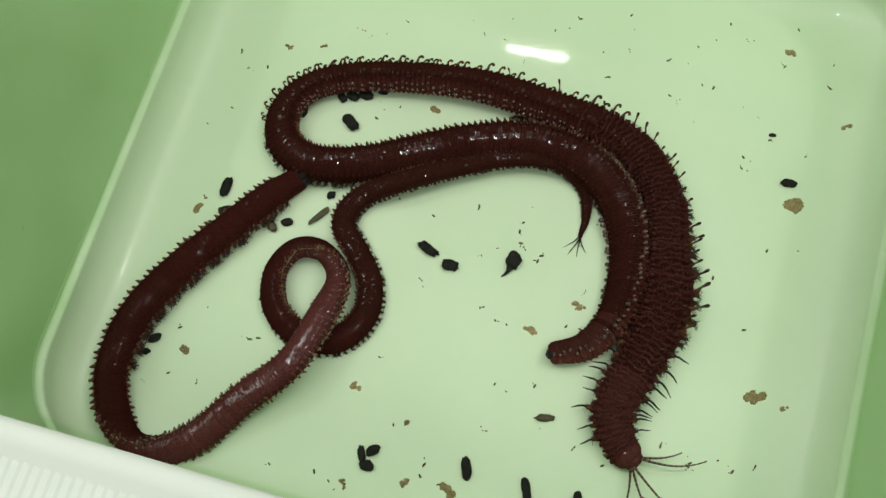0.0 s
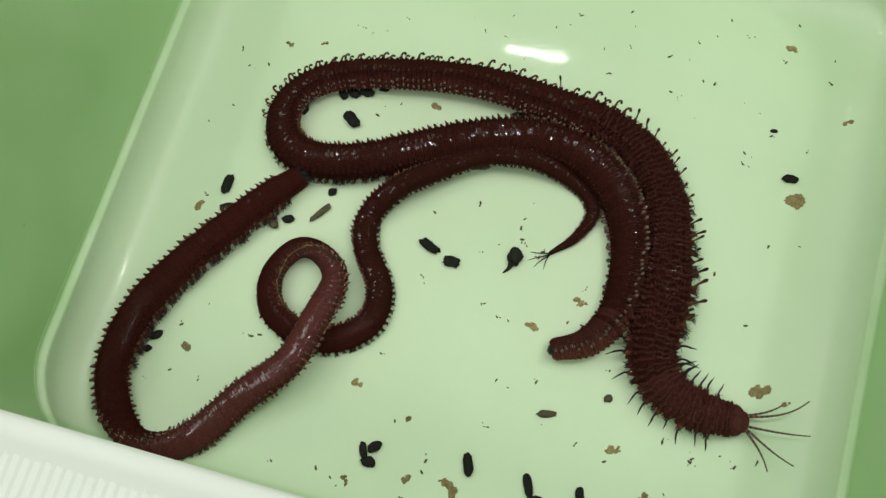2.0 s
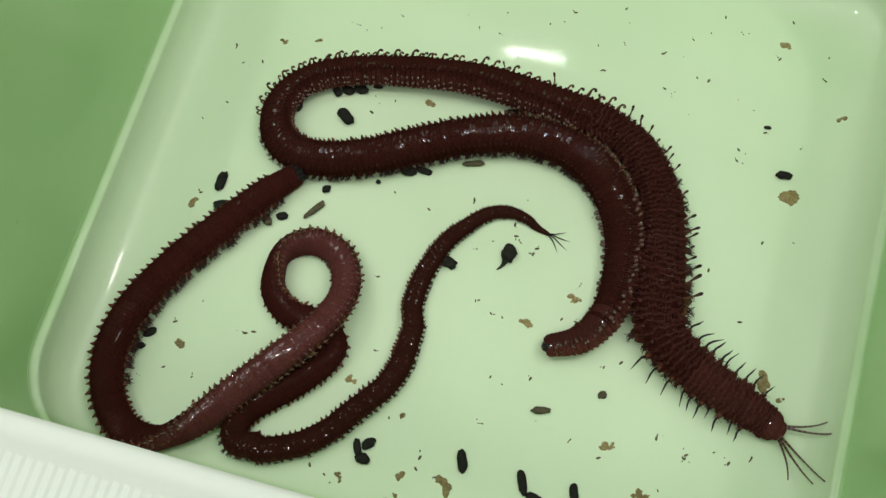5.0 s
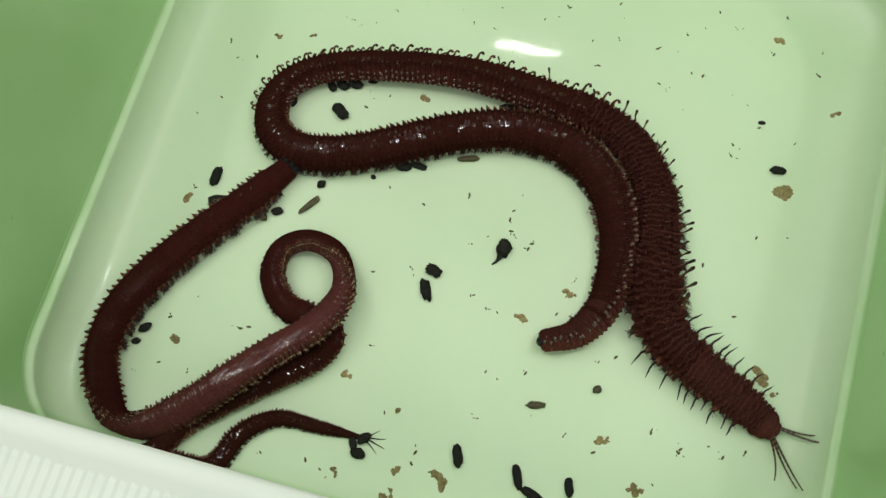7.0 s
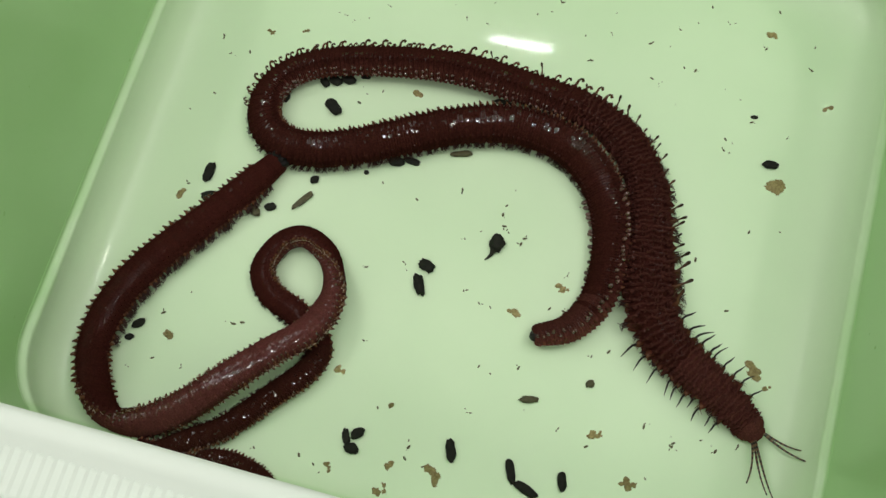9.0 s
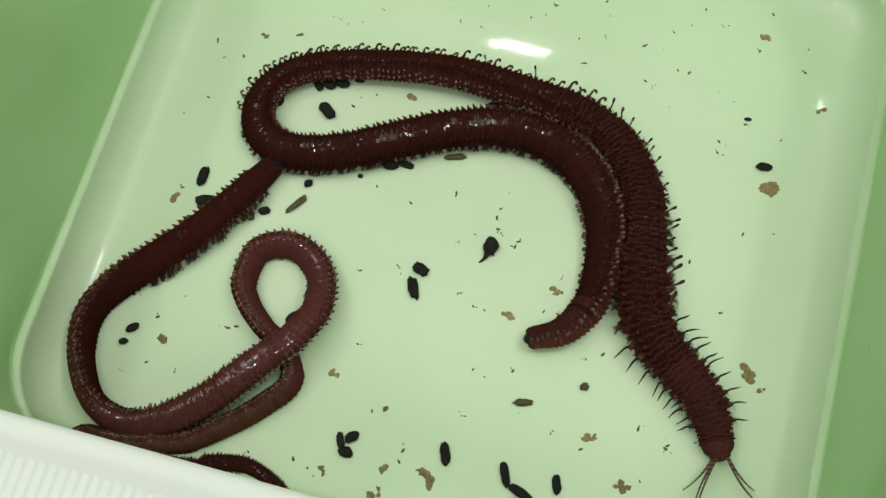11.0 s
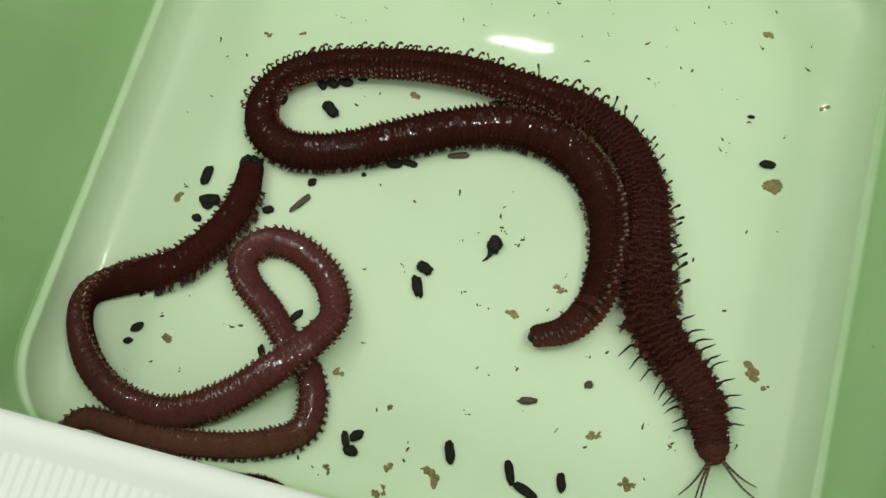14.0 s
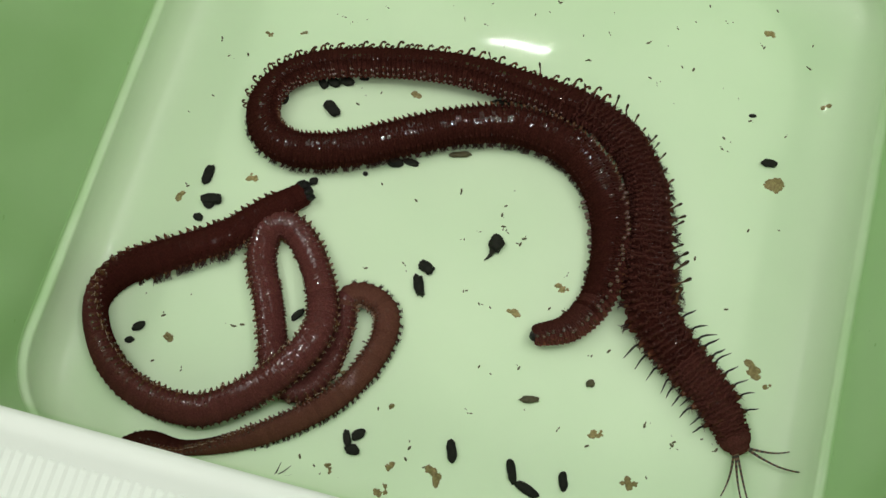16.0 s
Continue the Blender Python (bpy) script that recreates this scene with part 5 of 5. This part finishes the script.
        (12.0, [(-38.1, 19.7, 0), (-42.7, 12.9, 0), (-50.8, 4.3, 0), (-60.0, -4.0, 0), (-69.6, -9.3, 0), (-74.6, -15.5, 0), (-73.8, -25.5, 0), (-69.5, -34.0, 0), (-63.5, -38.8, 0), (-54.8, -39.7, 0), (-45.3, -35.7, 2.4), (-37.2, -29.7, 5.2), (-29.4, -23.1, 5.2), (-24.1, -16.1, 2.4), (-24.4, -7.5, 0), (-29.2, -0.8, 0), (-35.5, 0.6, 0), (-41.4, -4.0, 0)],
         [(-40.4, -11.2, 0), (-35.7, -18.3, 0), (-30.7, -23.3, 0), (-29.6, -28.8, 0), (-33.6, -35.8, 0), (-40.9, -41.2, 0), (-50.0, -43.8, 0), (-61.7, -42.1, 0), (-71.2, -39.9, 0), (-75.1, -41.7, 0), (-67.9, -43.8, 0), (-56.3, -47.2, 0), (-47.2, -48.8, 0), (-43.5, -47.8, 0), (-36.4, -48.2, 0), (-30.3, -51.6, 0), (-27.5, -56.0, 0), (-32.0, -57.5, 0)]),
        (12.5, [(-39.0, 20.8, 0), (-43.5, 13.3, 0), (-50.5, 5.1, 0), (-59.7, -2.9, 0), (-70.2, -8.1, 0), (-74.6, -14.2, 0), (-73.9, -23.6, 0), (-69.4, -32.2, 0), (-63.1, -37.6, 0), (-54.2, -39.2, 0), (-44.7, -35.6, 2.4), (-35.4, -29.6, 5.2), (-27.5, -23.3, 5.2), (-22.8, -16.7, 2.4), (-23.9, -8.1, 0), (-29.7, -1.5, 0), (-37.1, -0.7, 0), (-41.8, -5.3, 0)],
         [(-38.9, -12.5, 0), (-34.4, -18.9, 0), (-29.4, -24.5, 0), (-29.1, -30.6, 0), (-34.1, -37.7, 0), (-42.5, -42.3, 0), (-52.9, -43.4, 0), (-63.5, -41.2, 0), (-71.9, -38.7, 0), (-75.7, -41.5, 0), (-68.5, -43.6, 0), (-56.8, -47.0, 0), (-47.7, -48.8, 0), (-43.4, -47.8, 0), (-36.0, -48.1, 0), (-29.7, -51.6, 0), (-26.5, -56.0, 0), (-31.2, -57.5, 0)]),
        (13.0, [(-41.9, 21.4, 0), (-44.6, 13.2, 0), (-50.2, 4.3, 0), (-58.9, -3.0, 0), (-70.0, -8.2, 0), (-74.8, -13.8, 0), (-74.5, -22.5, 0), (-70.0, -31.1, 0), (-62.9, -36.9, 0), (-53.6, -37.8, 0), (-44.0, -35.5, 2.4), (-34.6, -29.8, 5.2), (-26.8, -23.8, 5.2), (-21.6, -17.4, 2.4), (-23.7, -8.3, 0), (-29.4, -2.3, 0), (-36.3, -0.5, 0), (-41.4, -3.8, 0)],
         [(-40.1, -10.0, 0), (-35.5, -16.1, 0), (-31.0, -22.8, 0), (-27.5, -28.3, 0), (-27.6, -35.2, 0), (-32.6, -41.1, 0), (-41.7, -43.9, 0), (-53.3, -43.1, 0), (-63.9, -41.0, 0), (-72.4, -38.2, 0), (-76.1, -41.5, 0), (-68.9, -43.6, 0), (-57.2, -47.0, 0), (-48.1, -48.8, 0), (-43.4, -48.4, 0), (-36.2, -48.7, 0), (-30.3, -52.2, 0), (-28.2, -56.3, 0)]),
        (13.5, [(-44.2, 21.0, 0), (-45.2, 11.9, 0), (-49.6, 2.8, 0), (-57.6, -4.2, 0), (-67.7, -7.7, 0), (-74.3, -12.4, 0), (-75.0, -20.1, 0), (-70.7, -30.0, 0), (-62.5, -36.4, 0), (-53.1, -37.9, 0), (-42.9, -35.3, 2.4), (-33.5, -29.9, 5.2), (-25.7, -24.0, 5.2), (-21.2, -17.6, 2.4), (-23.2, -8.4, 0), (-28.9, -2.1, 0), (-35.8, 0.0, 0), (-41.5, -3.2, 0)],
         [(-40.2, -9.1, 0), (-35.0, -15.6, 0), (-30.9, -22.9, 0), (-27.0, -28.5, 0), (-26.5, -35.3, 0), (-29.8, -41.5, 0), (-38.3, -44.0, 0), (-51.0, -43.6, 0), (-62.8, -41.4, 0), (-71.9, -38.1, 0), (-75.5, -41.7, 0), (-68.9, -43.6, 0), (-57.1, -47.1, 0), (-47.8, -49.6, 0), (-43.4, -49.7, 0), (-36.5, -49.7, 0), (-31.3, -52.7, 0), (-29.4, -56.8, 0)]),
        (14.0, [(-41.1, 18.2, 0), (-42.5, 10.7, 0), (-47.6, 2.1, 0), (-56.2, -5.1, 0), (-66.4, -7.9, 0), (-74.0, -11.2, 0), (-75.5, -17.8, 0), (-72.1, -27.2, 0), (-64.9, -34.5, 0), (-54.7, -37.7, 0), (-43.4, -35.3, 2.4), (-33.4, -30.1, 5.2), (-25.5, -24.2, 5.2), (-21.1, -17.2, 2.4), (-23.3, -8.0, 0), (-29.4, -1.6, 0), (-36.3, 0.5, 0), (-41.7, -3.5, 0)],
         [(-40.1, -9.4, 0), (-35.1, -15.8, 0), (-30.7, -23.1, 0), (-26.6, -28.7, 0), (-25.4, -34.8, 0), (-27.3, -41.5, 0), (-37.0, -44.3, 0), (-49.7, -43.9, 0), (-61.5, -41.7, 0), (-71.7, -38.4, 0), (-75.5, -41.7, 0), (-69.7, -43.4, 0), (-56.9, -47.1, 0), (-46.7, -50.2, 0), (-41.5, -51.3, 0), (-34.6, -51.9, 0), (-28.8, -54.7, 0), (-25.8, -57.5, 0)]),
        (14.5, [(-39.6, 17.3, 0), (-41.1, 10.5, 0), (-45.6, 2.3, 0), (-53.7, -5.0, 0), (-63.2, -7.8, 0), (-71.6, -9.4, 0), (-74.9, -14.3, 0), (-74.3, -21.8, 0), (-69.3, -30.5, 0), (-60.6, -35.7, 0), (-50.5, -37.5, 2.4), (-40.4, -34.3, 2.4), (-31.0, -29.2, 5.2), (-24.2, -23.5, 5.2), (-21.0, -16.8, 2.4), (-24.1, -7.2, 0), (-30.6, -0.5, 0), (-36.8, 1.2, 0)],
         [(-41.2, -2.4, 0), (-40.0, -8.3, 0), (-35.4, -14.8, 0), (-31.1, -22.1, 0), (-26.1, -29.0, 0), (-22.1, -34.7, 0), (-22.5, -40.6, 0), (-28.8, -44.4, 0), (-39.1, -44.5, 0), (-50.8, -42.8, 0), (-61.5, -40.7, 0), (-71.6, -38.6, 0), (-75.3, -41.8, 0), (-69.5, -43.5, 0), (-56.7, -47.2, 0), (-46.6, -50.4, 0), (-40.2, -53.5, 0), (-33.3, -53.7, 0), (-27.5, -57.1, 0)]),
        (15.0, [(-35.8, 15.4, 0), (-40.7, 8.3, 0), (-46.5, 1.5, 0), (-55.9, -4.4, 0), (-67.2, -7.6, 0), (-73.9, -10.8, 0), (-74.6, -18.1, 0), (-71.2, -26.8, 0), (-64.0, -33.9, 0), (-52.6, -37.9, 2.4), (-42.4, -35.6, 2.4), (-31.9, -29.9, 5.2), (-25.2, -24.6, 5.2), (-22.5, -16.9, 2.4), (-24.8, -7.3, 0), (-29.7, -0.6, 0), (-36.0, 1.9, 0), (-40.6, -1.2, 0)],
         [(-39.8, -7.8, 0), (-35.8, -14.6, 0), (-33.1, -22.2, 0), (-28.6, -29.6, 0), (-22.2, -28.2, 0), (-15.1, -28.5, 0), (-13.5, -33.4, 0), (-17.2, -39.0, 0), (-26.4, -42.0, 0), (-39.1, -42.7, 0), (-51.9, -42.0, 0), (-64.7, -40.7, 0), (-69.3, -43.5, 0), (-60.2, -46.2, 0), (-48.4, -49.7, 0), (-41.3, -49.7, 0), (-33.4, -49.0, 0), (-28.1, -51.6, 0), (-26.5, -55.4, 0)]),
        (15.5, [(-32.1, 13.2, 0), (-39.5, 6.9, 0), (-46.7, 1.5, 0), (-57.3, -3.8, 0), (-68.6, -7.6, 0), (-73.1, -13.1, 0), (-71.9, -22.0, 0), (-66.9, -30.0, 0), (-59.4, -35.0, 0), (-49.3, -37.7, 2.4), (-40.3, -35.0, 2.4), (-30.9, -29.9, 5.2), (-24.8, -24.0, 5.2), (-23.2, -16.3, 2.4), (-25.6, -6.0, 0), (-30.6, 1.4, 0), (-37.2, 2.1, 0), (-40.0, -3.2, 0), (-37.3, -11.1, 0)],
         [(-35.2, -18.5, 0), (-32.8, -25.9, 0), (-27.5, -29.9, 0), (-22.1, -27.3, 0), (-18.6, -21.4, 0), (-14.1, -18.9, 0), (-10.1, -22.7, 0), (-11.0, -28.6, 0), (-18.6, -34.8, 0), (-31.2, -40.5, 0), (-42.7, -43.3, 0), (-54.2, -43.2, 0), (-63.6, -42.2, 0), (-64.9, -44.9, 0), (-54.9, -47.8, 0), (-45.7, -50.8, 0), (-37.9, -48.7, 0), (-32.3, -47.2, 0), (-29.4, -48.1, 0)]),
        (16.0, [(-29.9, 11.5, 0), (-37.6, 6.9, 0), (-46.0, 1.6, 0), (-56.8, -2.3, 0), (-67.8, -6.2, 0), (-72.6, -13.0, 0), (-71.1, -21.8, 0), (-66.0, -29.9, 0), (-58.5, -35.1, 0), (-48.7, -37.9, 2.4), (-39.7, -34.9, 2.4), (-30.6, -29.8, 5.2), (-24.7, -22.6, 5.2), (-24.1, -14.2, 2.4), (-27.2, -3.2, 0), (-31.8, 3.6, 0), (-36.5, 3.2, 0), (-38.0, -4.1, 0)],
         [(-36.0, -13.2, 0), (-34.7, -22.1, 0), (-33.8, -29.3, 0), (-29.0, -33.2, 0), (-23.2, -28.6, 0), (-20.2, -20.2, 0), (-19.0, -13.3, 0), (-14.8, -12.4, 0), (-10.5, -16.6, 0), (-12.2, -24.7, 0), (-20.3, -34.4, 0), (-31.7, -40.7, 0), (-43.2, -44.1, 0), (-52.4, -44.8, 0), (-59.5, -43.0, 0), (-64.1, -45.2, 0), (-55.5, -47.8, 0), (-45.6, -50.9, 0), (-38.2, -52.8, 0), (-34.0, -51.4, 0)]),
    ]


LONG_REST = [(21.6, -21.8, 0), (28.2, -20.4, 0), (34.0, -15.0, 0), (37.4, -6.5, 0), (38.6, 4.1, 0), (36.1, 14.8, 0), (29.2, 23.2, 0), (17.5, 27.9, 0), (4.6, 27.6, 0), (-8.2, 24.8, 0), (-21.0, 22.1, 0), (-31.8, 22.5, 0), (-38.2, 27.3, 0), (-39.0, 35.1, 0), (-34.3, 41.8, 0), (-24.4, 45.0, 0), (-8.5, 44.8, 0), (6.1, 42.7, 0), (19.1, 38.3, 0), (30.7, 33.5, 0), (38.8, 28.7, 0), (44.4, 20.8, 0), (47.2, 10.9, 0), (46.8, 1.3, 0)]
NECK, NECK_STEP = 0.8287, 0.0319


def LONG_FRONT():
    """The long worm's front, from its neck to its head."""
    return [
        (0.0, [(47.1, 1.6, 0), (45.8, -9.1, 0), (42.6, -18.0, 0), (37.0, -27.1, 0), (33.1, -34.2, 0), (34.0, -41.1, 0), (37.3, -44.7, 0)]),
        (0.5, [(47.1, 1.2, 0), (45.9, -8.8, 0), (42.5, -18.4, 0), (38.1, -26.9, 0), (36.5, -34.6, 0), (40.3, -40.3, 0), (45.4, -42.8, 0)]),
        (1.0, [(46.9, 1.1, 0), (45.5, -8.9, 0), (42.0, -18.7, 0), (39.1, -27.2, 0), (40.5, -34.3, 0), (45.4, -39.5, 0), (51.5, -41.8, 0)]),
        (1.5, [(46.7, 1.1, 0), (44.9, -9.1, 0), (41.8, -18.9, 0), (40.5, -26.8, 0), (43.8, -33.9, 0), (49.9, -38.0, 0), (56.0, -40.2, 0)]),
        (2.0, [(46.7, 1.0, 0), (44.9, -9.1, 0), (42.2, -18.9, 0), (41.3, -26.2, 0), (45.3, -32.3, 0), (51.8, -35.8, 0), (59.7, -37.4, 0)]),
        (2.5, [(46.9, 1.0, 0), (45.1, -9.1, 0), (42.6, -18.3, 0), (42.1, -25.6, 0), (46.5, -31.0, 0), (53.9, -33.5, 0), (63.0, -34.4, 0)]),
        (3.0, [(47.0, 1.0, 0), (45.2, -9.2, 0), (42.9, -18.3, 0), (42.8, -25.1, 0), (47.2, -30.4, 0), (55.2, -33.0, 0), (64.8, -34.4, 0)]),
        (3.5, [(46.9, 1.0, 0), (45.4, -9.1, 0), (43.5, -18.3, 0), (43.9, -25.0, 0), (48.5, -30.4, 0), (56.4, -33.8, 0), (66.1, -36.2, 0)]),
        (4.0, [(47.0, 1.1, 0), (45.3, -9.3, 0), (43.8, -17.9, 0), (45.7, -24.8, 0), (51.7, -30.5, 0), (59.0, -34.5, 0), (67.2, -38.0, 0)]),
        (6.5, [(46.6, 1.4, 0), (44.7, -9.3, 0), (45.3, -17.7, 0), (48.4, -23.8, 0), (54.4, -29.4, 0), (61.0, -35.1, 0), (68.1, -41.3, 0)]),
        (7.0, [(46.8, 1.3, 0), (44.9, -9.4, 0), (45.5, -17.7, 0), (48.6, -23.9, 0), (54.6, -29.5, 0), (61.2, -35.2, 0), (67.8, -41.4, 0)]),
        (7.5, [(46.9, 1.2, 0), (45.1, -9.7, 0), (45.7, -17.6, 0), (48.8, -24.1, 0), (54.6, -29.8, 0), (60.8, -35.4, 0), (67.3, -42.2, 0)]),
        (8.0, [(47.2, 1.1, 0), (45.3, -9.6, 0), (45.9, -17.9, 0), (48.7, -24.3, 0), (54.4, -30.1, 0), (60.7, -36.0, 0), (66.9, -43.0, 0)]),
        (8.5, [(47.0, 1.1, 0), (45.5, -9.6, 0), (45.8, -17.9, 0), (48.5, -24.5, 0), (54.0, -30.3, 0), (59.9, -36.4, 0), (66.2, -43.7, 0)]),
        (9.0, [(47.0, 1.1, 0), (45.6, -9.7, 0), (45.6, -17.7, 0), (48.3, -24.3, 0), (53.5, -30.0, 0), (59.7, -36.2, 0), (65.6, -43.5, 0)]),
        (11.5, [(47.3, 1.4, 0), (45.2, -8.7, 0), (45.2, -16.4, 0), (47.4, -23.3, 0), (51.6, -29.4, 0), (55.7, -36.1, 0), (56.9, -47.9, 0)]),
        (12.0, [(47.2, 1.3, 0), (45.4, -8.8, 0), (45.3, -16.6, 0), (47.2, -23.0, 0), (50.8, -29.1, 0), (54.6, -35.4, 0), (55.4, -48.0, 0)]),
        (12.5, [(47.2, 1.3, 0), (45.6, -8.8, 0), (45.5, -16.5, 0), (47.4, -23.0, 0), (50.8, -29.1, 0), (54.3, -35.4, 0), (54.9, -48.2, 0)]),
        (13.0, [(47.3, 1.1, 0), (45.5, -8.9, 0), (45.3, -16.7, 0), (47.2, -23.1, 0), (50.8, -29.2, 0), (54.3, -35.5, 0), (55.2, -48.1, 0)]),
        (13.5, [(47.1, 0.9, 0), (45.3, -9.1, 0), (45.2, -16.9, 0), (47.4, -23.3, 0), (51.0, -29.4, 0), (54.6, -35.7, 0), (55.6, -48.3, 0)]),
        (14.0, [(47.3, 0.9, 0), (45.5, -9.3, 0), (45.5, -17.0, 0), (47.6, -23.5, 0), (51.5, -29.6, 0), (55.1, -35.9, 0), (56.8, -48.5, 0)]),
        (14.5, [(47.2, 0.9, 0), (45.5, -9.3, 0), (45.6, -17.3, 0), (47.9, -23.8, 0), (51.9, -29.9, 0), (55.8, -36.2, 0), (58.1, -48.2, 0)]),
        (15.0, [(47.3, 0.8, 0), (45.6, -9.3, 0), (45.6, -17.2, 0), (48.2, -23.7, 0), (52.3, -29.8, 0), (56.4, -36.3, 0), (59.5, -47.7, 0)]),
        (15.5, [(47.1, 0.9, 0), (45.5, -9.3, 0), (45.7, -17.2, 0), (48.4, -23.7, 0), (52.6, -29.7, 0), (56.8, -36.1, 0), (60.7, -46.9, 0)]),
        (16.0, [(47.2, 0.9, 0), (45.4, -9.3, 0), (45.5, -17.3, 0), (48.3, -23.8, 0), (52.8, -29.9, 0), (57.3, -36.2, 0), (61.6, -46.8, 0)]),
    ]


def motions():
    """The slim worm crawls, the long worm's front swings, a few grains are pushed about."""
    marks = [f for _, f in SLIM_BODY]
    track = [[] for _ in marks]
    for t, front, rest in SLIM_SHAPES():
        for row, m in zip(track, along(front + rest, marks, SLIM_RADII, 0, 1, rolls(t))):
            row.append((t, m))
    for (seg, _), rows in zip(SLIM_BODY, track):
        walk(seg, [(0.0, rows[0][1])] + rows[1:])
    fixed = [(seg, f) for seg, f in LONG_BODY if f <= NECK]
    free = [(seg, f) for seg, f in LONG_BODY if f > NECK]
    for (seg, f), m in zip(fixed, along(LONG_REST, [f for _, f in fixed], LONG_RADII, 0, NECK, LONG_TWIST)):
        seg.matrix_basis = m @ Matrix.Diagonal((*seg.scale, 1))
    marks = [f for _, f in free] + [1.0]
    track = [[] for _ in marks]
    for t, line in LONG_FRONT():
        for row, m in zip(track, along(LONG_REST[-2:] + line[1:], marks, LONG_RADII, NECK - NECK_STEP, 1.008, LONG_TWIST)):
            row.append((t, m))
    for (seg, _), rows in zip(free + [(HEAD, 1.0)], track):
        walk(seg, rows)
    swing = [(0.0, -14, (40, 26, -12, -36, -52)), (2.0, -12, (14, 6, -6, -42, -53)), (4.0, -24, (26, 12, -20, -40, -50)), (6.3, -20, (20, 12, -33, -40, -45)), (9.0, -16, (9, 1, -37, -43, -48)),
             (11.5, -8, (13, 9, -41, -45, -49)), (13.5, -8, (25, 17, -34, -40, -46)), (16.0, -10, (50, 29, -20, -28, -38))]
    for i, (ob, (x, y, z)) in enumerate(FEELERS):
        walk(ob, [(t, pose(x, y, z, 0, lift, a[i])) for t, lift, a in swing])
    walk(PUSHED, [(0.0, pose(-0.00550, 0.00252, 0, 0, 0, -35)), (3.0, pose(-0.00549, 0.00207, 0, 0, 0, -35)), (3.5, pose(-0.00618, 0.00155, 0, 0, 0, -105)), (4.0, pose(-0.00575, 0.00162, 0, 0, 0, -110)), (5.2, pose(-0.00424, -0.00316, 0, 0, 0, -115)), (6.3, pose(-0.00295, -0.00885, 0, 0, 0, -110)), (6.5, pose(-0.00332, -0.00976, 0, 0, 0, -95)), (6.8, pose(-0.00386, -0.00985, 0, 0, 0, -78)), (7.0, pose(-0.00381, -0.00978, 0, 0, 0, -78)), (16.0, pose(-0.00372, -0.00967, 0, 0, 0, -80))])
    walk(ROLLED, [(0.0, pose(-0.00047, -0.00135, 0, 0, 0, -10)), (4.0, pose(-0.00037, -0.00146, 0, 0, 0, -15)), (5.5, pose(0.00040, -0.00308, 0, 0, 0, -40)), (6.3, pose(0.00038, -0.00425, 0, 0, 0, -60)), (6.5, pose(-0.00037, -0.00464, 0, 0, 0, -60)), (6.8, pose(-0.00190, -0.00552, 0, 0, 0, -30)), (7.0, pose(-0.00198, -0.00544, 0, 0, 0, -30)), (16.0, pose(-0.00198, -0.00561, 0, 0, 0, -35))])
    walk(DRIFTING, [(0.0, pose(0.06366, -0.03052, 0, 0, 0, 20)), (1.0, pose(0.06367, -0.03083, 0, 0, 0, 20)), (2.0, pose(0.06434, -0.03023, 0, 0, 0, 25)), (2.5, pose(0.06535, -0.02919, 0, 0, 0, 40)), (3.0, pose(0.06621, -0.02739, 0, 0, 0, 70)), (3.5, pose(0.06611, -0.02784, 0, 0, 0, 80)), (4.0, pose(0.06605, -0.02862, 0, 0, 0, 80)), (6.5, pose(0.06686, -0.02902, 0, 0, 0, 125)), (9.0, pose(0.06701, -0.02907, 0, 0, 0, 125)), (12.5, pose(0.06703, -0.02928, 0, 0, 0, 120)), (16.0, pose(0.06683, -0.02919, 0, 0, 0, 125))])


motions()
